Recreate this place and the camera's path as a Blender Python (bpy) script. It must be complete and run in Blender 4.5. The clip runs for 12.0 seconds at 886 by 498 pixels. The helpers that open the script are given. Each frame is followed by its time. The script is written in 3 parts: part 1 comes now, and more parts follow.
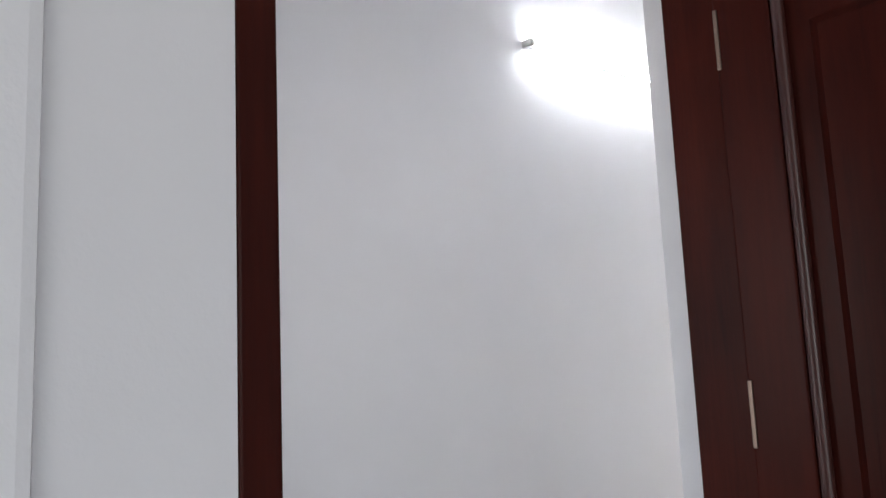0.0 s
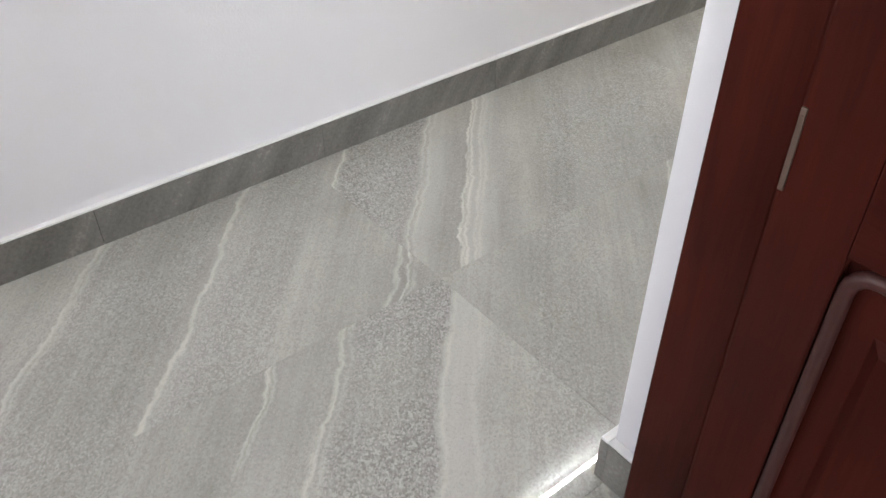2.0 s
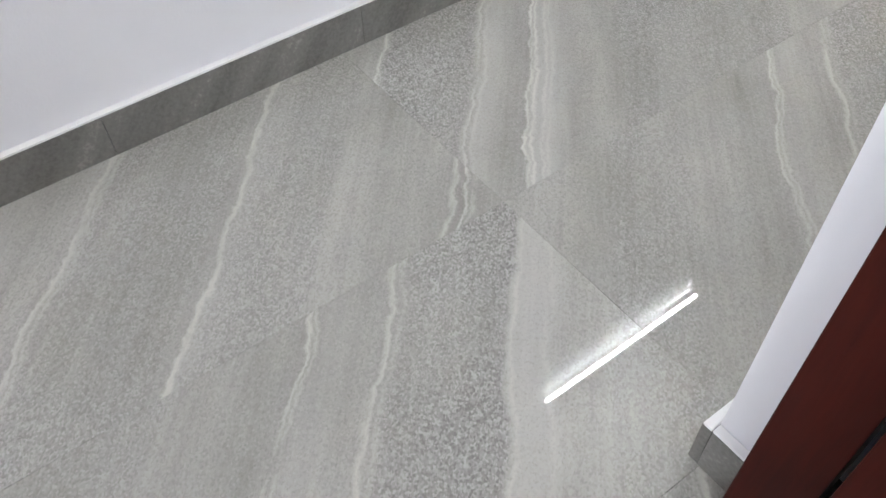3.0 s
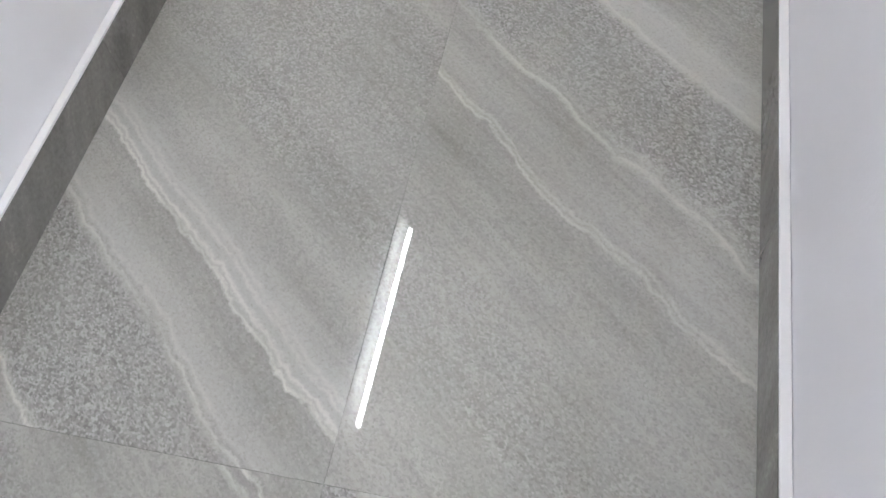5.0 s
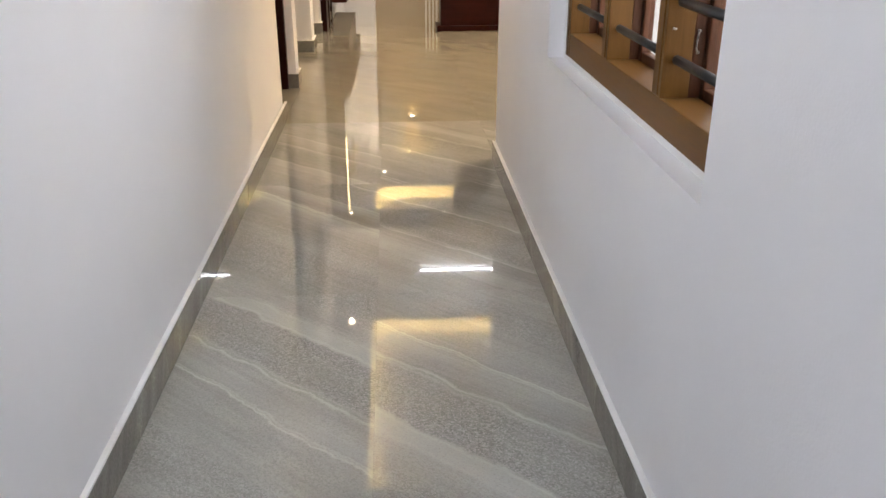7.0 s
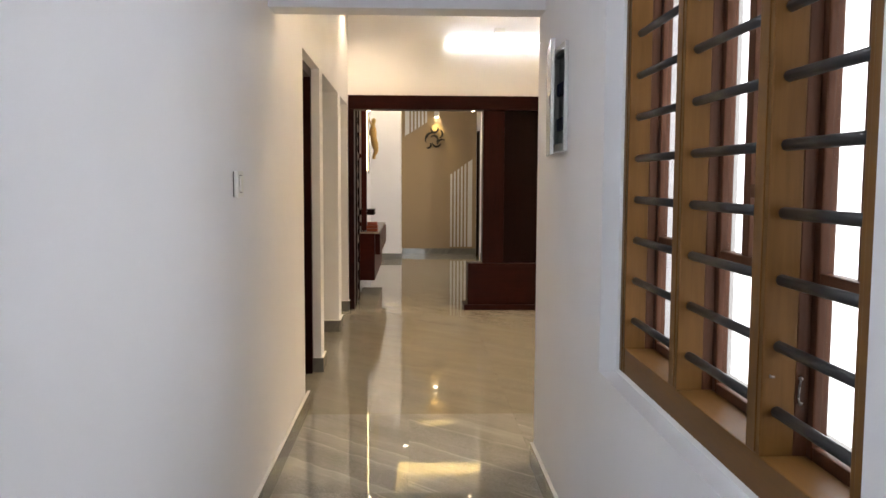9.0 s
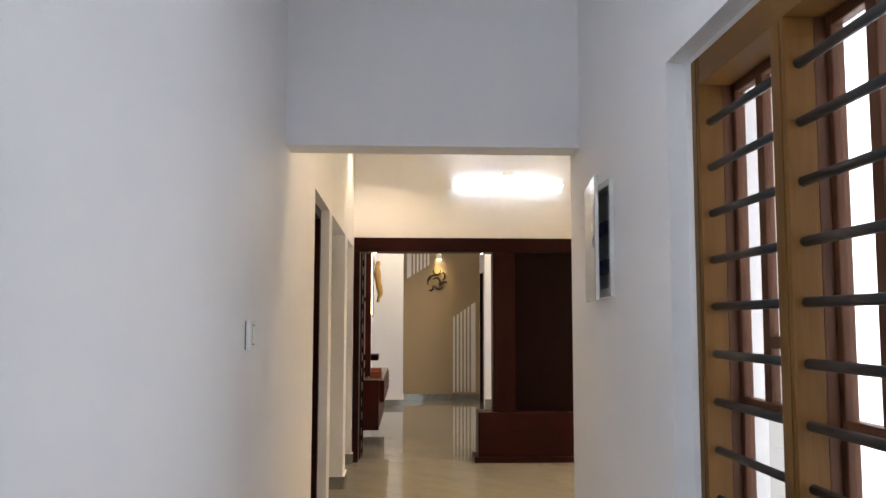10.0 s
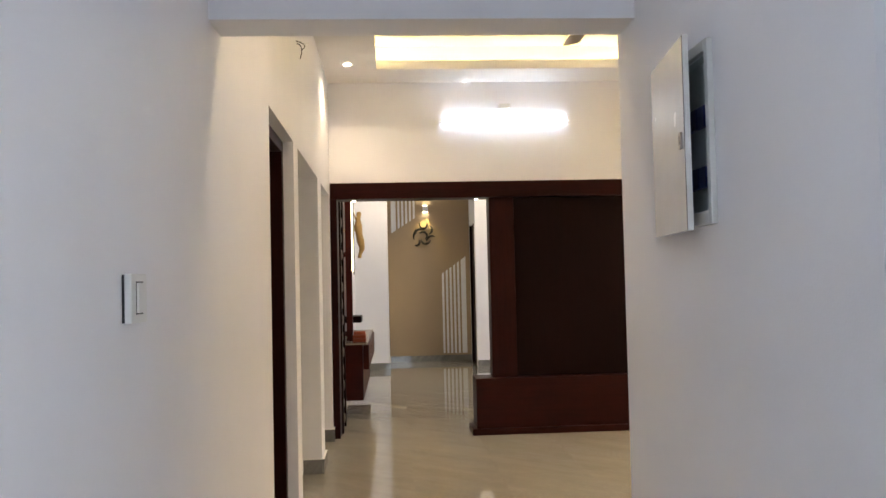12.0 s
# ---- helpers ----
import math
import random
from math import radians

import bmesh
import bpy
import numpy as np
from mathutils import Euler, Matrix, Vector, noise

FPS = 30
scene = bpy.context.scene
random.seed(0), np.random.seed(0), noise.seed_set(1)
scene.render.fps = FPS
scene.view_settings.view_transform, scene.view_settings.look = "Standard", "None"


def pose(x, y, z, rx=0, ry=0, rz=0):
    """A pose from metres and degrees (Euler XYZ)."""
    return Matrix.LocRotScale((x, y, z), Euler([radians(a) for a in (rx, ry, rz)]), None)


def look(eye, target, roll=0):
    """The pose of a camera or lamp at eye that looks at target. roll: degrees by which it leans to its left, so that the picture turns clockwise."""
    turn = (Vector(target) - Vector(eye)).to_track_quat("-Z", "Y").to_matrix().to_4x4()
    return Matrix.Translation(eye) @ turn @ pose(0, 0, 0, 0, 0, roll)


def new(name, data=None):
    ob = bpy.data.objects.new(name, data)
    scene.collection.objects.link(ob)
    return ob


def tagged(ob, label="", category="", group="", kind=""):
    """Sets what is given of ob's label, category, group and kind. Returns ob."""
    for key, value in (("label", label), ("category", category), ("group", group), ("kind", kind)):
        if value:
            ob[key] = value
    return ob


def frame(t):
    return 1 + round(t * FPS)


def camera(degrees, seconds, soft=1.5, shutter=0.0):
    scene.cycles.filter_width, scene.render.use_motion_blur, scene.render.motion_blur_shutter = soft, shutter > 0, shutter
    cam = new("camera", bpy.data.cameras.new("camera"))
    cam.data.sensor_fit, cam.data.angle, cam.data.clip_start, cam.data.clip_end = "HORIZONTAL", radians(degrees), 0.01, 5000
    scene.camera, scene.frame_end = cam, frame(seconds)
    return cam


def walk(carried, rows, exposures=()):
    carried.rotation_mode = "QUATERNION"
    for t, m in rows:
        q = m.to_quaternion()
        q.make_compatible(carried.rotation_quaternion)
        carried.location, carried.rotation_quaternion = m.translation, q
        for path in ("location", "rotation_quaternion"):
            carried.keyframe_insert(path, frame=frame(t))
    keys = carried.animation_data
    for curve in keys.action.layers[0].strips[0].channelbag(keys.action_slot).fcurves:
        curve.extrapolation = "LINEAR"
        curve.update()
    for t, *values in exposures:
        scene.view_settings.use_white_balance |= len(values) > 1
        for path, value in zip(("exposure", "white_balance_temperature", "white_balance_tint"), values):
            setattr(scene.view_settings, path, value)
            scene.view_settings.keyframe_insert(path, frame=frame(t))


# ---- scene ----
cam = camera(56.6, 12.0)
PATH = [
    (0, (2.023, -1.070, 1.370), (0.496, 0.189, 1.659), -2.5),
    (0.5, (1.951, -1.012, 1.346), (0.512, 0.371, 1.466), -2.3),
    (0.8, (1.894, -0.917, 1.338), (0.447, 0.42, 0.994), -1.6),
    (1, (1.857, -0.839, 1.295), (0.388, 0.389, 0.717), -1.8),
    (1.2, (1.839, -0.779, 1.31), (0.4, 0.37, 0.53), -2.4),
    (1.5, (1.8, -0.719, 1.27), (0.448, 0.344, 0.248), -1.6),
    (2, (1.705, -0.672, 1.221), (0.484, 0.281, -0.044), -0.2),
    (2.5, (1.548, -0.621, 1.201), (0.403, 0.237, -0.196), 0.7),
    (2.7, (1.501, -0.588, 1.19), (0.395, 0.202, -0.277), 0.5),
    (4.5, (0.972, -0.242, 1.131), (0.36, 0.646, -0.554), -12.6),
    (5, (0.897, -0.074, 1.134), (0.587, 0.914, -0.577), -6.7),
    (5.5, (0.839, -0.03, 1.162), (0.786, 1.366, -0.269), -3.0),
    (6, (0.725, -0.009, 1.205), (0.842, 1.493, -0.11), -3.0),
    (6.5, (0.678, -0.007, 1.219), (0.798, 1.703, 0.188), -0.7),
    (7, (0.673, 0.007, 1.249), (0.786, 1.845, 0.471), -0.0),
    (7.5, (0.641, -0.024, 1.294), (0.759, 1.887, 0.714), 0.1),
    (9.3, (0.62, 0.423, 1.372), (0.687, 2.422, 1.377), 0.2),
    (9.5, (0.573, 0.49, 1.385), (0.641, 2.485, 1.508), 0.1),
    (10, (0.504, 0.638, 1.376), (0.586, 2.629, 1.551), 0.1),
    (10.5, (0.539, 0.889, 1.373), (0.631, 2.88, 1.537), -0.7),
    (11, (0.536, 1.127, 1.349), (0.633, 3.12, 1.488), -0.6),
    (11.5, (0.477, 1.403, 1.364), (0.589, 3.396, 1.482), -0.7),
    (12, (0.499, 1.662, 1.355), (0.619, 3.657, 1.428), -1.3),
]
walk(cam, [(t, look(e, g, r)) for t, e, g, r in PATH], exposures=[
    (0.0, 1.42, 6750, 10), (0.5, 1.4, 6900, 10), (1.0, 1.5, 7550, 11), (1.5, 2.04, 7400, 11), (2.5, 2.38, 6950, 10),
    (4.5, 2.18, 6750, 11), (5.0, 2.28, 6750, 11), (5.5, 2.1, 6750, 11), (6.5, 1.98, 6750, 11), (7.5, 1.7, 6750, 11), (9.5, 1.38, 6450, 10), (11.0, 1.25, 6300, 10), (12.0, 1.35, 6050, 10)])

# ---------------------------------------------------------------- world, daylight, lamps
SUN_ELEVATION, SUN_ROTATION = radians(46), radians(242)
world = bpy.data.worlds.new("world")
scene.world = world
world.use_nodes = True
wn = world.node_tree.nodes
sky = wn.new("ShaderNodeTexSky")
sky.sky_type = "NISHITA"
sky.sun_disc = False
sky.sun_elevation, sky.sun_rotation = SUN_ELEVATION, SUN_ROTATION
world.node_tree.links.new(sky.outputs["Color"], wn["Background"].inputs["Color"])
wn["Background"].inputs["Strength"].default_value = 0.12

sun = new("sun", bpy.data.lights.new("sun", "SUN"))
sun.data.energy, sun.data.angle, sun.data.color = 2.5, radians(0.5), (1.0, 0.95, 0.88)
sun.matrix_world = look((-30, -16, 36), (0, 0, 0))


def area_lamp(name, eye, target, sx, sy, watts, color, spread=180):
    ob = new(name, bpy.data.lights.new(name, "AREA"))
    ob.data.shape, ob.data.size, ob.data.size_y = "RECTANGLE", sx, sy
    ob.data.energy, ob.data.color, ob.data.spread = watts, color, radians(spread)
    ob.matrix_world = look(eye, target)
    return ob


def spot_lamp(name, eye, target, watts, color, cone=70, radius=0.03):
    ob = new(name, bpy.data.lights.new(name, "SPOT"))
    ob.data.energy, ob.data.color, ob.data.spot_size = watts, color, radians(cone)
    ob.data.spot_blend, ob.data.shadow_soft_size = 0.7, radius
    ob.matrix_world = look(eye, target)
    return ob


COOL, WARM, AMBER = (0.88, 0.93, 1.0), (1.0, 0.79, 0.54), (1.0, 0.72, 0.25)
# daylight coming in at the corridor window and at the bedroom window out of view
area_lamp("daylight_corridor", (1.62, 2.06, 1.45), (0.0, 2.06, 1.45), 1.5, 1.4, 8.0, (0.93, 0.955, 1.0))
area_lamp("daylight_bedroom", (4.5, -1.9, 1.5), (1.4, -1.0, 1.3), 1.5, 1.3, 10.5, (0.95, 0.97, 1.0))
# added fill behind the camera's start, lightens the beam and the right wall
area_lamp("fill_corridor_end", (0.6, -2.22, 1.55), (0.6, 2.0, 2.4), 0.85, 1.15, 4, (0.95, 0.965, 1.0))
# added fill hung inside the sitting room, which has no window here
area_lamp("fill_sitting", (3.3, 11.8, 1.6), (0.0, 12.2, 1.2), 1.8, 1.5, 17, (1.0, 0.93, 0.9))
# recessed ceiling lamps of the two rooms beyond
# the three at x 3.78 are unseen, added to brighten the living room
LIVING_LAMPS = ((0.16, 8.2, 13), (3.78, 8.2, 72), (3.78, 6.4, 72), (3.78, 4.7, 60), (0.75, 4.55, 11))  # place, watts
SITTING_LAMPS = ((0.5, 9.6), (0.5, 13.75), (2.2, 9.6), (2.2, 13.75))
for lx, ly, watts in LIVING_LAMPS:
    spot_lamp("downlight_beam", (lx, ly, 3.05), (lx, ly, 0), watts, (1.0, 0.75, 0.49), 140, 0.008 if lx < 0.5 else 0.05)
for lx, ly in SITTING_LAMPS:
    spot_lamp("downlight_beam", (lx, ly, 3.05), (lx, ly, 0), 15, WARM, 140, 0.008)
spot_lamp("sconce_up_beam", (1.035, 15.2, 2.60), (1.035, 15.24, 3.08), 6, AMBER, 90)
spot_lamp("sconce_down_beam", (1.035, 15.2, 2.44), (1.035, 15.25, 1.9), 6, AMBER, 90)


# ---------------------------------------------------------------- materials
def material(name, rough=0.5, metal=0.0, gloss=0.5):
    m = bpy.data.materials.new(name)
    m.use_nodes = True
    b = m.node_tree.nodes["Principled BSDF"]
    b.inputs["Specular IOR Level"].default_value = gloss
    b.inputs["Roughness"].default_value, b.inputs["Metallic"].default_value = rough, metal
    return m, m.node_tree.nodes, m.node_tree.links, b


def math_node(n, l, op, a, b=None, clamp=False):
    k = n.new("ShaderNodeMath")
    k.operation, k.use_clamp = op, clamp
    for i, v in enumerate((a, b)):
        if v is None:
            continue
        if isinstance(v, (int, float)):
            k.inputs[i].default_value = v
        else:
            l.new(v, k.inputs[i])
    return k.outputs[0]


def noise_node(n, l, vec, scale, detail=4.0, rough=0.55, dist=0.0):
    k = n.new("ShaderNodeTexNoise")
    k.inputs["Scale"].default_value, k.inputs["Detail"].default_value = scale, detail
    k.inputs["Roughness"].default_value, k.inputs["Distortion"].default_value = rough, dist
    if vec is not None:
        l.new(vec, k.inputs["Vector"])
    return k.outputs["Fac"]


def ramp_node(n, l, fac, stops):
    k = n.new("ShaderNodeValToRGB")
    e = k.color_ramp.elements
    while len(e) < len(stops):
        e.new(0.5)
    for el, (p, c) in zip(e, stops):
        el.position = p
        el.color = (c, c, c, 1) if isinstance(c, (int, float)) else (*c, 1)
    l.new(fac, k.inputs[0])
    return k.outputs[0]


def mix_node(n, l, fac, a, b):
    k = n.new("ShaderNodeMix")
    k.data_type = "RGBA"
    for i, v in ((0, fac), (6, a), (7, b)):
        if isinstance(v, (int, float)):
            k.inputs[i].default_value = v
        elif isinstance(v, tuple):
            k.inputs[i].default_value = (*v, 1)
        else:
            l.new(v, k.inputs[i])
    return k.outputs[2]


def bump_node(n, l, b, height, strength, dist=0.002):
    k = n.new("ShaderNodeBump")
    k.inputs["Strength"].default_value, k.inputs["Distance"].default_value = strength, dist
    l.new(height, k.inputs["Height"])
    l.new(k.outputs[0], b.inputs["Normal"])


def world_pos(n):
    return n.new("ShaderNodeNewGeometry").outputs["Position"]


def paint(name, color, rough=0.55, vary=0.04, bump=0.25):
    """Rolled emulsion on plaster: faint blotches, a fine orange-peel relief."""
    m, n, l, b = material(name, rough)
    p = world_pos(n)
    big, fine = noise_node(n, l, p, 1.3, 3), noise_node(n, l, p, 160, 2)
    lo = tuple(c * (1 - vary) for c in color)
    l.new(mix_node(n, l, ramp_node(n, l, big, [(0.35, 0.0), (0.65, 1.0)]), lo, color), b.inputs["Base Color"])
    wave = noise_node(n, l, p, 5, 2)
    h = math_node(n, l, "ADD", math_node(n, l, "MULTIPLY", wave, 2.0), math_node(n, l, "MULTIPLY", fine, 0.25))
    bump_node(n, l, b, h, bump, 0.004)
    return m


def wood(name, dark, light, rough=0.3, scale=1.0, axis=2, gloss=0.2, cloud=0.15):
    """Straight-grained varnished timber; the grain runs along the given axis."""
    m, n, l, b = material(name, rough, gloss=gloss)
    tc = n.new("ShaderNodeTexCoord").outputs["Object"]
    mp = n.new("ShaderNodeMapping")
    s = [34.0 * scale] * 3
    s[axis] = 2.4 * scale
    mp.inputs["Scale"].default_value = s
    l.new(tc, mp.inputs["Vector"])
    off = n.new("ShaderNodeObjectInfo").outputs["Random"]
    add = n.new("ShaderNodeVectorMath")
    add.operation = "ADD"
    l.new(mp.outputs[0], add.inputs[0])
    l.new(math_node(n, l, "MULTIPLY", off, 17.0), add.inputs[1])
    v = add.outputs[0]
    g1, g2 = noise_node(n, l, v, 1.0, 5, 0.6, 0.6), noise_node(n, l, v, 5.0, 3)
    blot = noise_node(n, l, tc, 3.0, 2)
    g = math_node(n, l, "ADD", math_node(n, l, "MULTIPLY", g1, 0.8 - cloud), math_node(n, l, "MULTIPLY", g2, 0.2))
    g = math_node(n, l, "ADD", g, math_node(n, l, "MULTIPLY", blot, cloud))
    l.new(mix_node(n, l, ramp_node(n, l, g, [(0.28, 0.0), (0.72, 1.0)]), dark, light), b.inputs["Base Color"])
    l.new(math_node(n, l, "ADD", math_node(n, l, "MULTIPLY", g1, 0.2), rough - 0.08), b.inputs["Roughness"])
    bump_node(n, l, b, g, 0.15, 0.001)
    return m


def plain(name, color, rough=0.4, metal=0.0, vary=0.08):
    m, n, l, b = material(name, rough, metal)
    f = noise_node(n, l, n.new("ShaderNodeTexCoord").outputs["Object"], 9, 3)
    lo = tuple(c * (1 - vary) for c in color)
    l.new(mix_node(n, l, f, lo, color), b.inputs["Base Color"])
    l.new(math_node(n, l, "ADD", math_node(n, l, "MULTIPLY", f, 0.12), rough - 0.06), b.inputs["Roughness"])
    return m


def glow(name, color, strength):
    m, n, l, b = material(name, 0.5)
    b.inputs["Base Color"].default_value = (*color, 1)
    b.inputs["Emission Color"].default_value = (*color, 1)
    b.inputs["Emission Strength"].default_value = strength
    return m


VEIN = 0.735  # the grain of every floor tile runs down to the side: one metre across for 0.9 m along


def stone(name, veins, bands, specks, tone=1.0, depth=1.0, tint=(1.0, 1.0, 1.0)):
    """Polished vitrified stone with a printed grain: veins (place, width, strength), pale bands (from, to, strength) and flecked
    patches (from, to, strength), all measured across the grain in metres from the tile's near corner."""
    m, n, l, b = material(name, 0.04)
    tc = n.new("ShaderNodeTexCoord").outputs["Object"]
    rnd = n.new("ShaderNodeObjectInfo").outputs["Random"]
    sep = n.new("ShaderNodeSeparateXYZ")
    l.new(tc, sep.inputs[0])
    x, y, z = sep.outputs
    s, c = math.sin(VEIN), math.cos(VEIN)
    u = math_node(n, l, "ADD", math_node(n, l, "MULTIPLY", x, s), math_node(n, l, "MULTIPLY", y, c))
    v = math_node(n, l, "ADD", math_node(n, l, "MULTIPLY", x, c), math_node(n, l, "MULTIPLY", y, -s))
    shift = math_node(n, l, "MULTIPLY", rnd, 40.0)

    def along(su, sv, k):
        com = n.new("ShaderNodeCombineXYZ")
        l.new(math_node(n, l, "MULTIPLY", u, su), com.inputs[0])
        l.new(math_node(n, l, "ADD", math_node(n, l, "MULTIPLY", v, sv), shift), com.inputs[1])
        com.inputs[2].default_value = k
        return com.outputs[0]

    wav = noise_node(n, l, along(3.0, 5.0, 1.0), 1.0, 3, 0.5)
    jag = noise_node(n, l, along(44.0, 36.0, 1.5), 1.0, 5, 0.7)
    uw = math_node(n, l, "ADD", u, math_node(n, l, "MULTIPLY", math_node(n, l, "SUBTRACT", wav, 0.5), 0.075))
    uw = math_node(n, l, "ADD", uw, math_node(n, l, "MULTIPLY", math_node(n, l, "SUBTRACT", jag, 0.5), 0.026))
    uu = math_node(n, l, "MULTIPLY", uw, 1 / 1.4)
    broad = noise_node(n, l, along(7.0, 0.8, 2.0), 1.0, 3, 0.5)
    fine = noise_node(n, l, along(70.0, 3.0, 3.0), 1.0, 3, 0.6)
    cloud = noise_node(n, l, along(4.0, 3.0, 4.0), 1.0, 3)
    fleck = noise_node(n, l, along(195.0, 140.0, 5.0), 1.0, 3, 0.75)
    cells = n.new("ShaderNodeTexVoronoi")
    cells.inputs["Scale"].default_value = 1.0
    l.new(along(300.0, 215.0, 6.0), cells.inputs["Vector"])
    cell = n.new("ShaderNodeSeparateColor")
    l.new(cells.outputs["Color"], cell.inputs[0])
    grain = math_node(n, l, "ADD", math_node(n, l, "MULTIPLY", cell.outputs[0], 0.6), math_node(n, l, "MULTIPLY", fleck, 0.4))
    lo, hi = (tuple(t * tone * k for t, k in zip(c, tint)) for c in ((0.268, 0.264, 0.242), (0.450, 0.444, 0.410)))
    g = math_node(n, l, "ADD", math_node(n, l, "MULTIPLY", broad, 0.45), math_node(n, l, "MULTIPLY", fine, 0.25))
    g = math_node(n, l, "ADD", g, math_node(n, l, "MULTIPLY", cloud, 0.3))
    col = mix_node(n, l, ramp_node(n, l, g, [(0.5 - 0.16 / depth, 0.0), (0.5 + 0.16 / depth, 1.0)]), lo, hi)

    def spans(rows, soft0, soft1):
        stops = []
        for a, e, k in rows:
            stops += [((a - soft0) / 1.4, 0.0), (a / 1.4, k), (e / 1.4, k), ((e + soft1) / 1.4, 0.0)]
        return ramp_node(n, l, uu, [(min(max(p, 0.0), 1.0), k) for p, k in sorted(stops)])

    col = mix_node(n, l, ramp_node(n, l, grain, [(0.2, 0.30), (0.5, 0.0)]), col, (0.19, 0.187, 0.175))
    col = mix_node(n, l, ramp_node(n, l, grain, [(0.6, 0.0), (0.85, 0.22)]), col, (0.50, 0.495, 0.47))
    col = mix_node(n, l, spans(bands, 0.004, 0.05), col, tuple(t * tone for t in (0.50, 0.495, 0.465)))
    patch = spans(specks, 0.03, 0.008)
    grey = mix_node(n, l, ramp_node(n, l, grain, [(0.22, 0.0), (0.52, 0.4), (0.80, 1.0)]), (0.155, 0.152, 0.145), (0.46, 0.455, 0.44))
    blot = ramp_node(n, l, cloud, [(0.34, 0.25), (0.62, 0.85)])
    col = mix_node(n, l, math_node(n, l, "MULTIPLY", patch, blot), col, grey)
    # a light sprinkling of dark flecks all over
    col = mix_node(n, l, ramp_node(n, l, fleck, [(0.34, 0.25), (0.44, 0.0)]), col, (0.145, 0.141, 0.13))
    col = mix_node(n, l, ramp_node(n, l, fleck, [(0.58, 0.0), (0.70, 0.2)]), col, (0.52, 0.515, 0.49))
    stops = []
    for p, w, k in veins:
        stops += [((p - w * 0.26) / 1.4, 0.0), ((p - w * 0.10) / 1.4, k), ((p + w * 0.03) / 1.4, k), ((p + w * 0.15) / 1.4, k * 0.15),
                  ((p + w * 0.40) / 1.4, k * 0.15), ((p + w * 0.50) / 1.4, k * 0.7), ((p + w * 0.62) / 1.4, k * 0.2), ((p + w * 1.0) / 1.4, 0.0)]
    vein = ramp_node(n, l, uu, sorted(stops))
    rag = noise_node(n, l, along(40.0, 5.0, 8.0), 1.0, 3)
    vein = math_node(n, l, "MULTIPLY", vein, ramp_node(n, l, rag, [(0.30, 0.25), (0.52, 1.0)]))
    col = mix_node(n, l, vein, col, tuple(t * tone for t in (0.69, 0.68, 0.63)))
    l.new(col, b.inputs["Base Color"])
    smear = noise_node(n, l, world_pos(n), 2.2, 3)
    l.new(math_node(n, l, "ADD", math_node(n, l, "MULTIPLY", smear, 0.012), 0.002), b.inputs["Roughness"])
    b.inputs["IOR"].default_value = 1.6
    return m


def skirt_stone():
    """The same stone in its darkest cut, with only faint slanting streaks."""
    m, n, l, b = material("skirting_stone", 0.04)
    sep = n.new("ShaderNodeSeparateXYZ")
    l.new(n.new("ShaderNodeTexCoord").outputs["Object"], sep.inputs[0])
    rnd = n.new("ShaderNodeObjectInfo").outputs["Random"]
    com = n.new("ShaderNodeCombineXYZ")
    u = math_node(n, l, "SUBTRACT", math_node(n, l, "MULTIPLY", sep.outputs[0], 9.0), math_node(n, l, "MULTIPLY", sep.outputs[2], 6.0))
    l.new(math_node(n, l, "ADD", u, math_node(n, l, "MULTIPLY", rnd, 30.0)), com.inputs[0])
    l.new(math_node(n, l, "MULTIPLY", sep.outputs[2], 2.0), com.inputs[1])
    streak = noise_node(n, l, com.outputs[0], 1.0, 5, 0.6)
    fleck = noise_node(n, l, world_pos(n), 130, 2)
    g = math_node(n, l, "ADD", math_node(n, l, "MULTIPLY", streak, 0.7), math_node(n, l, "MULTIPLY", fleck, 0.3))
    col = ramp_node(n, l, g, [(0.30, (0.125, 0.122, 0.112)), (0.58, (0.225, 0.220, 0.203)), (0.66, (0.31, 0.303, 0.28))])
    l.new(col, b.inputs["Base Color"])
    return m


WALL = paint("white_wall_paint", (0.83, 0.83, 0.86), bump=0.36)
CEIL = paint("ceiling_paint", (0.82, 0.81, 0.79), 0.7)
BEIGE = paint("beige_wall_paint", (0.36, 0.27, 0.165), 0.6)
PUTTY = paint("white_putty", (0.82, 0.82, 0.82), 0.6)
REDWOOD = wood("red_stained_wood", (0.0175, 0.0052, 0.0046), (0.080, 0.0132, 0.0086), 0.3, gloss=0.07, cloud=0.5)
REDWOOD_H = wood("red_stained_wood_across", (0.0175, 0.0052, 0.0046), (0.080, 0.0132, 0.0086), 0.3, gloss=0.07, axis=0, cloud=0.5)
DARKWOOD = wood("dark_panel_wood", (0.0052, 0.0017, 0.0015), (0.0105, 0.0030, 0.0024), 0.42, gloss=0.06)
PARTWOOD = wood("partition_wood", (0.0095, 0.0028, 0.0024), (0.0330, 0.0066, 0.0046), 0.36, gloss=0.08, cloud=0.4)
PARTWOOD_H = wood("partition_wood_across", (0.0095, 0.0028, 0.0024), (0.0330, 0.0066, 0.0046), 0.36, axis=0, gloss=0.08, cloud=0.4)
TEAK = wood("teak_window_frame", (0.098, 0.042, 0.0095), (0.180, 0.084, 0.020), 0.42)
TEAK_H = wood("teak_window_frame_along", (0.098, 0.042, 0.0095), (0.180, 0.084, 0.020), 0.42, axis=1)
SASH = wood("brown_sash_wood", (0.062, 0.024, 0.012), (0.135, 0.054, 0.027), 0.4)
IRON = plain("black_painted_iron", (0.015, 0.0145, 0.016), 0.42)
STEEL = plain("steel", (0.42, 0.38, 0.35), 0.38, 1.0, 0.4)
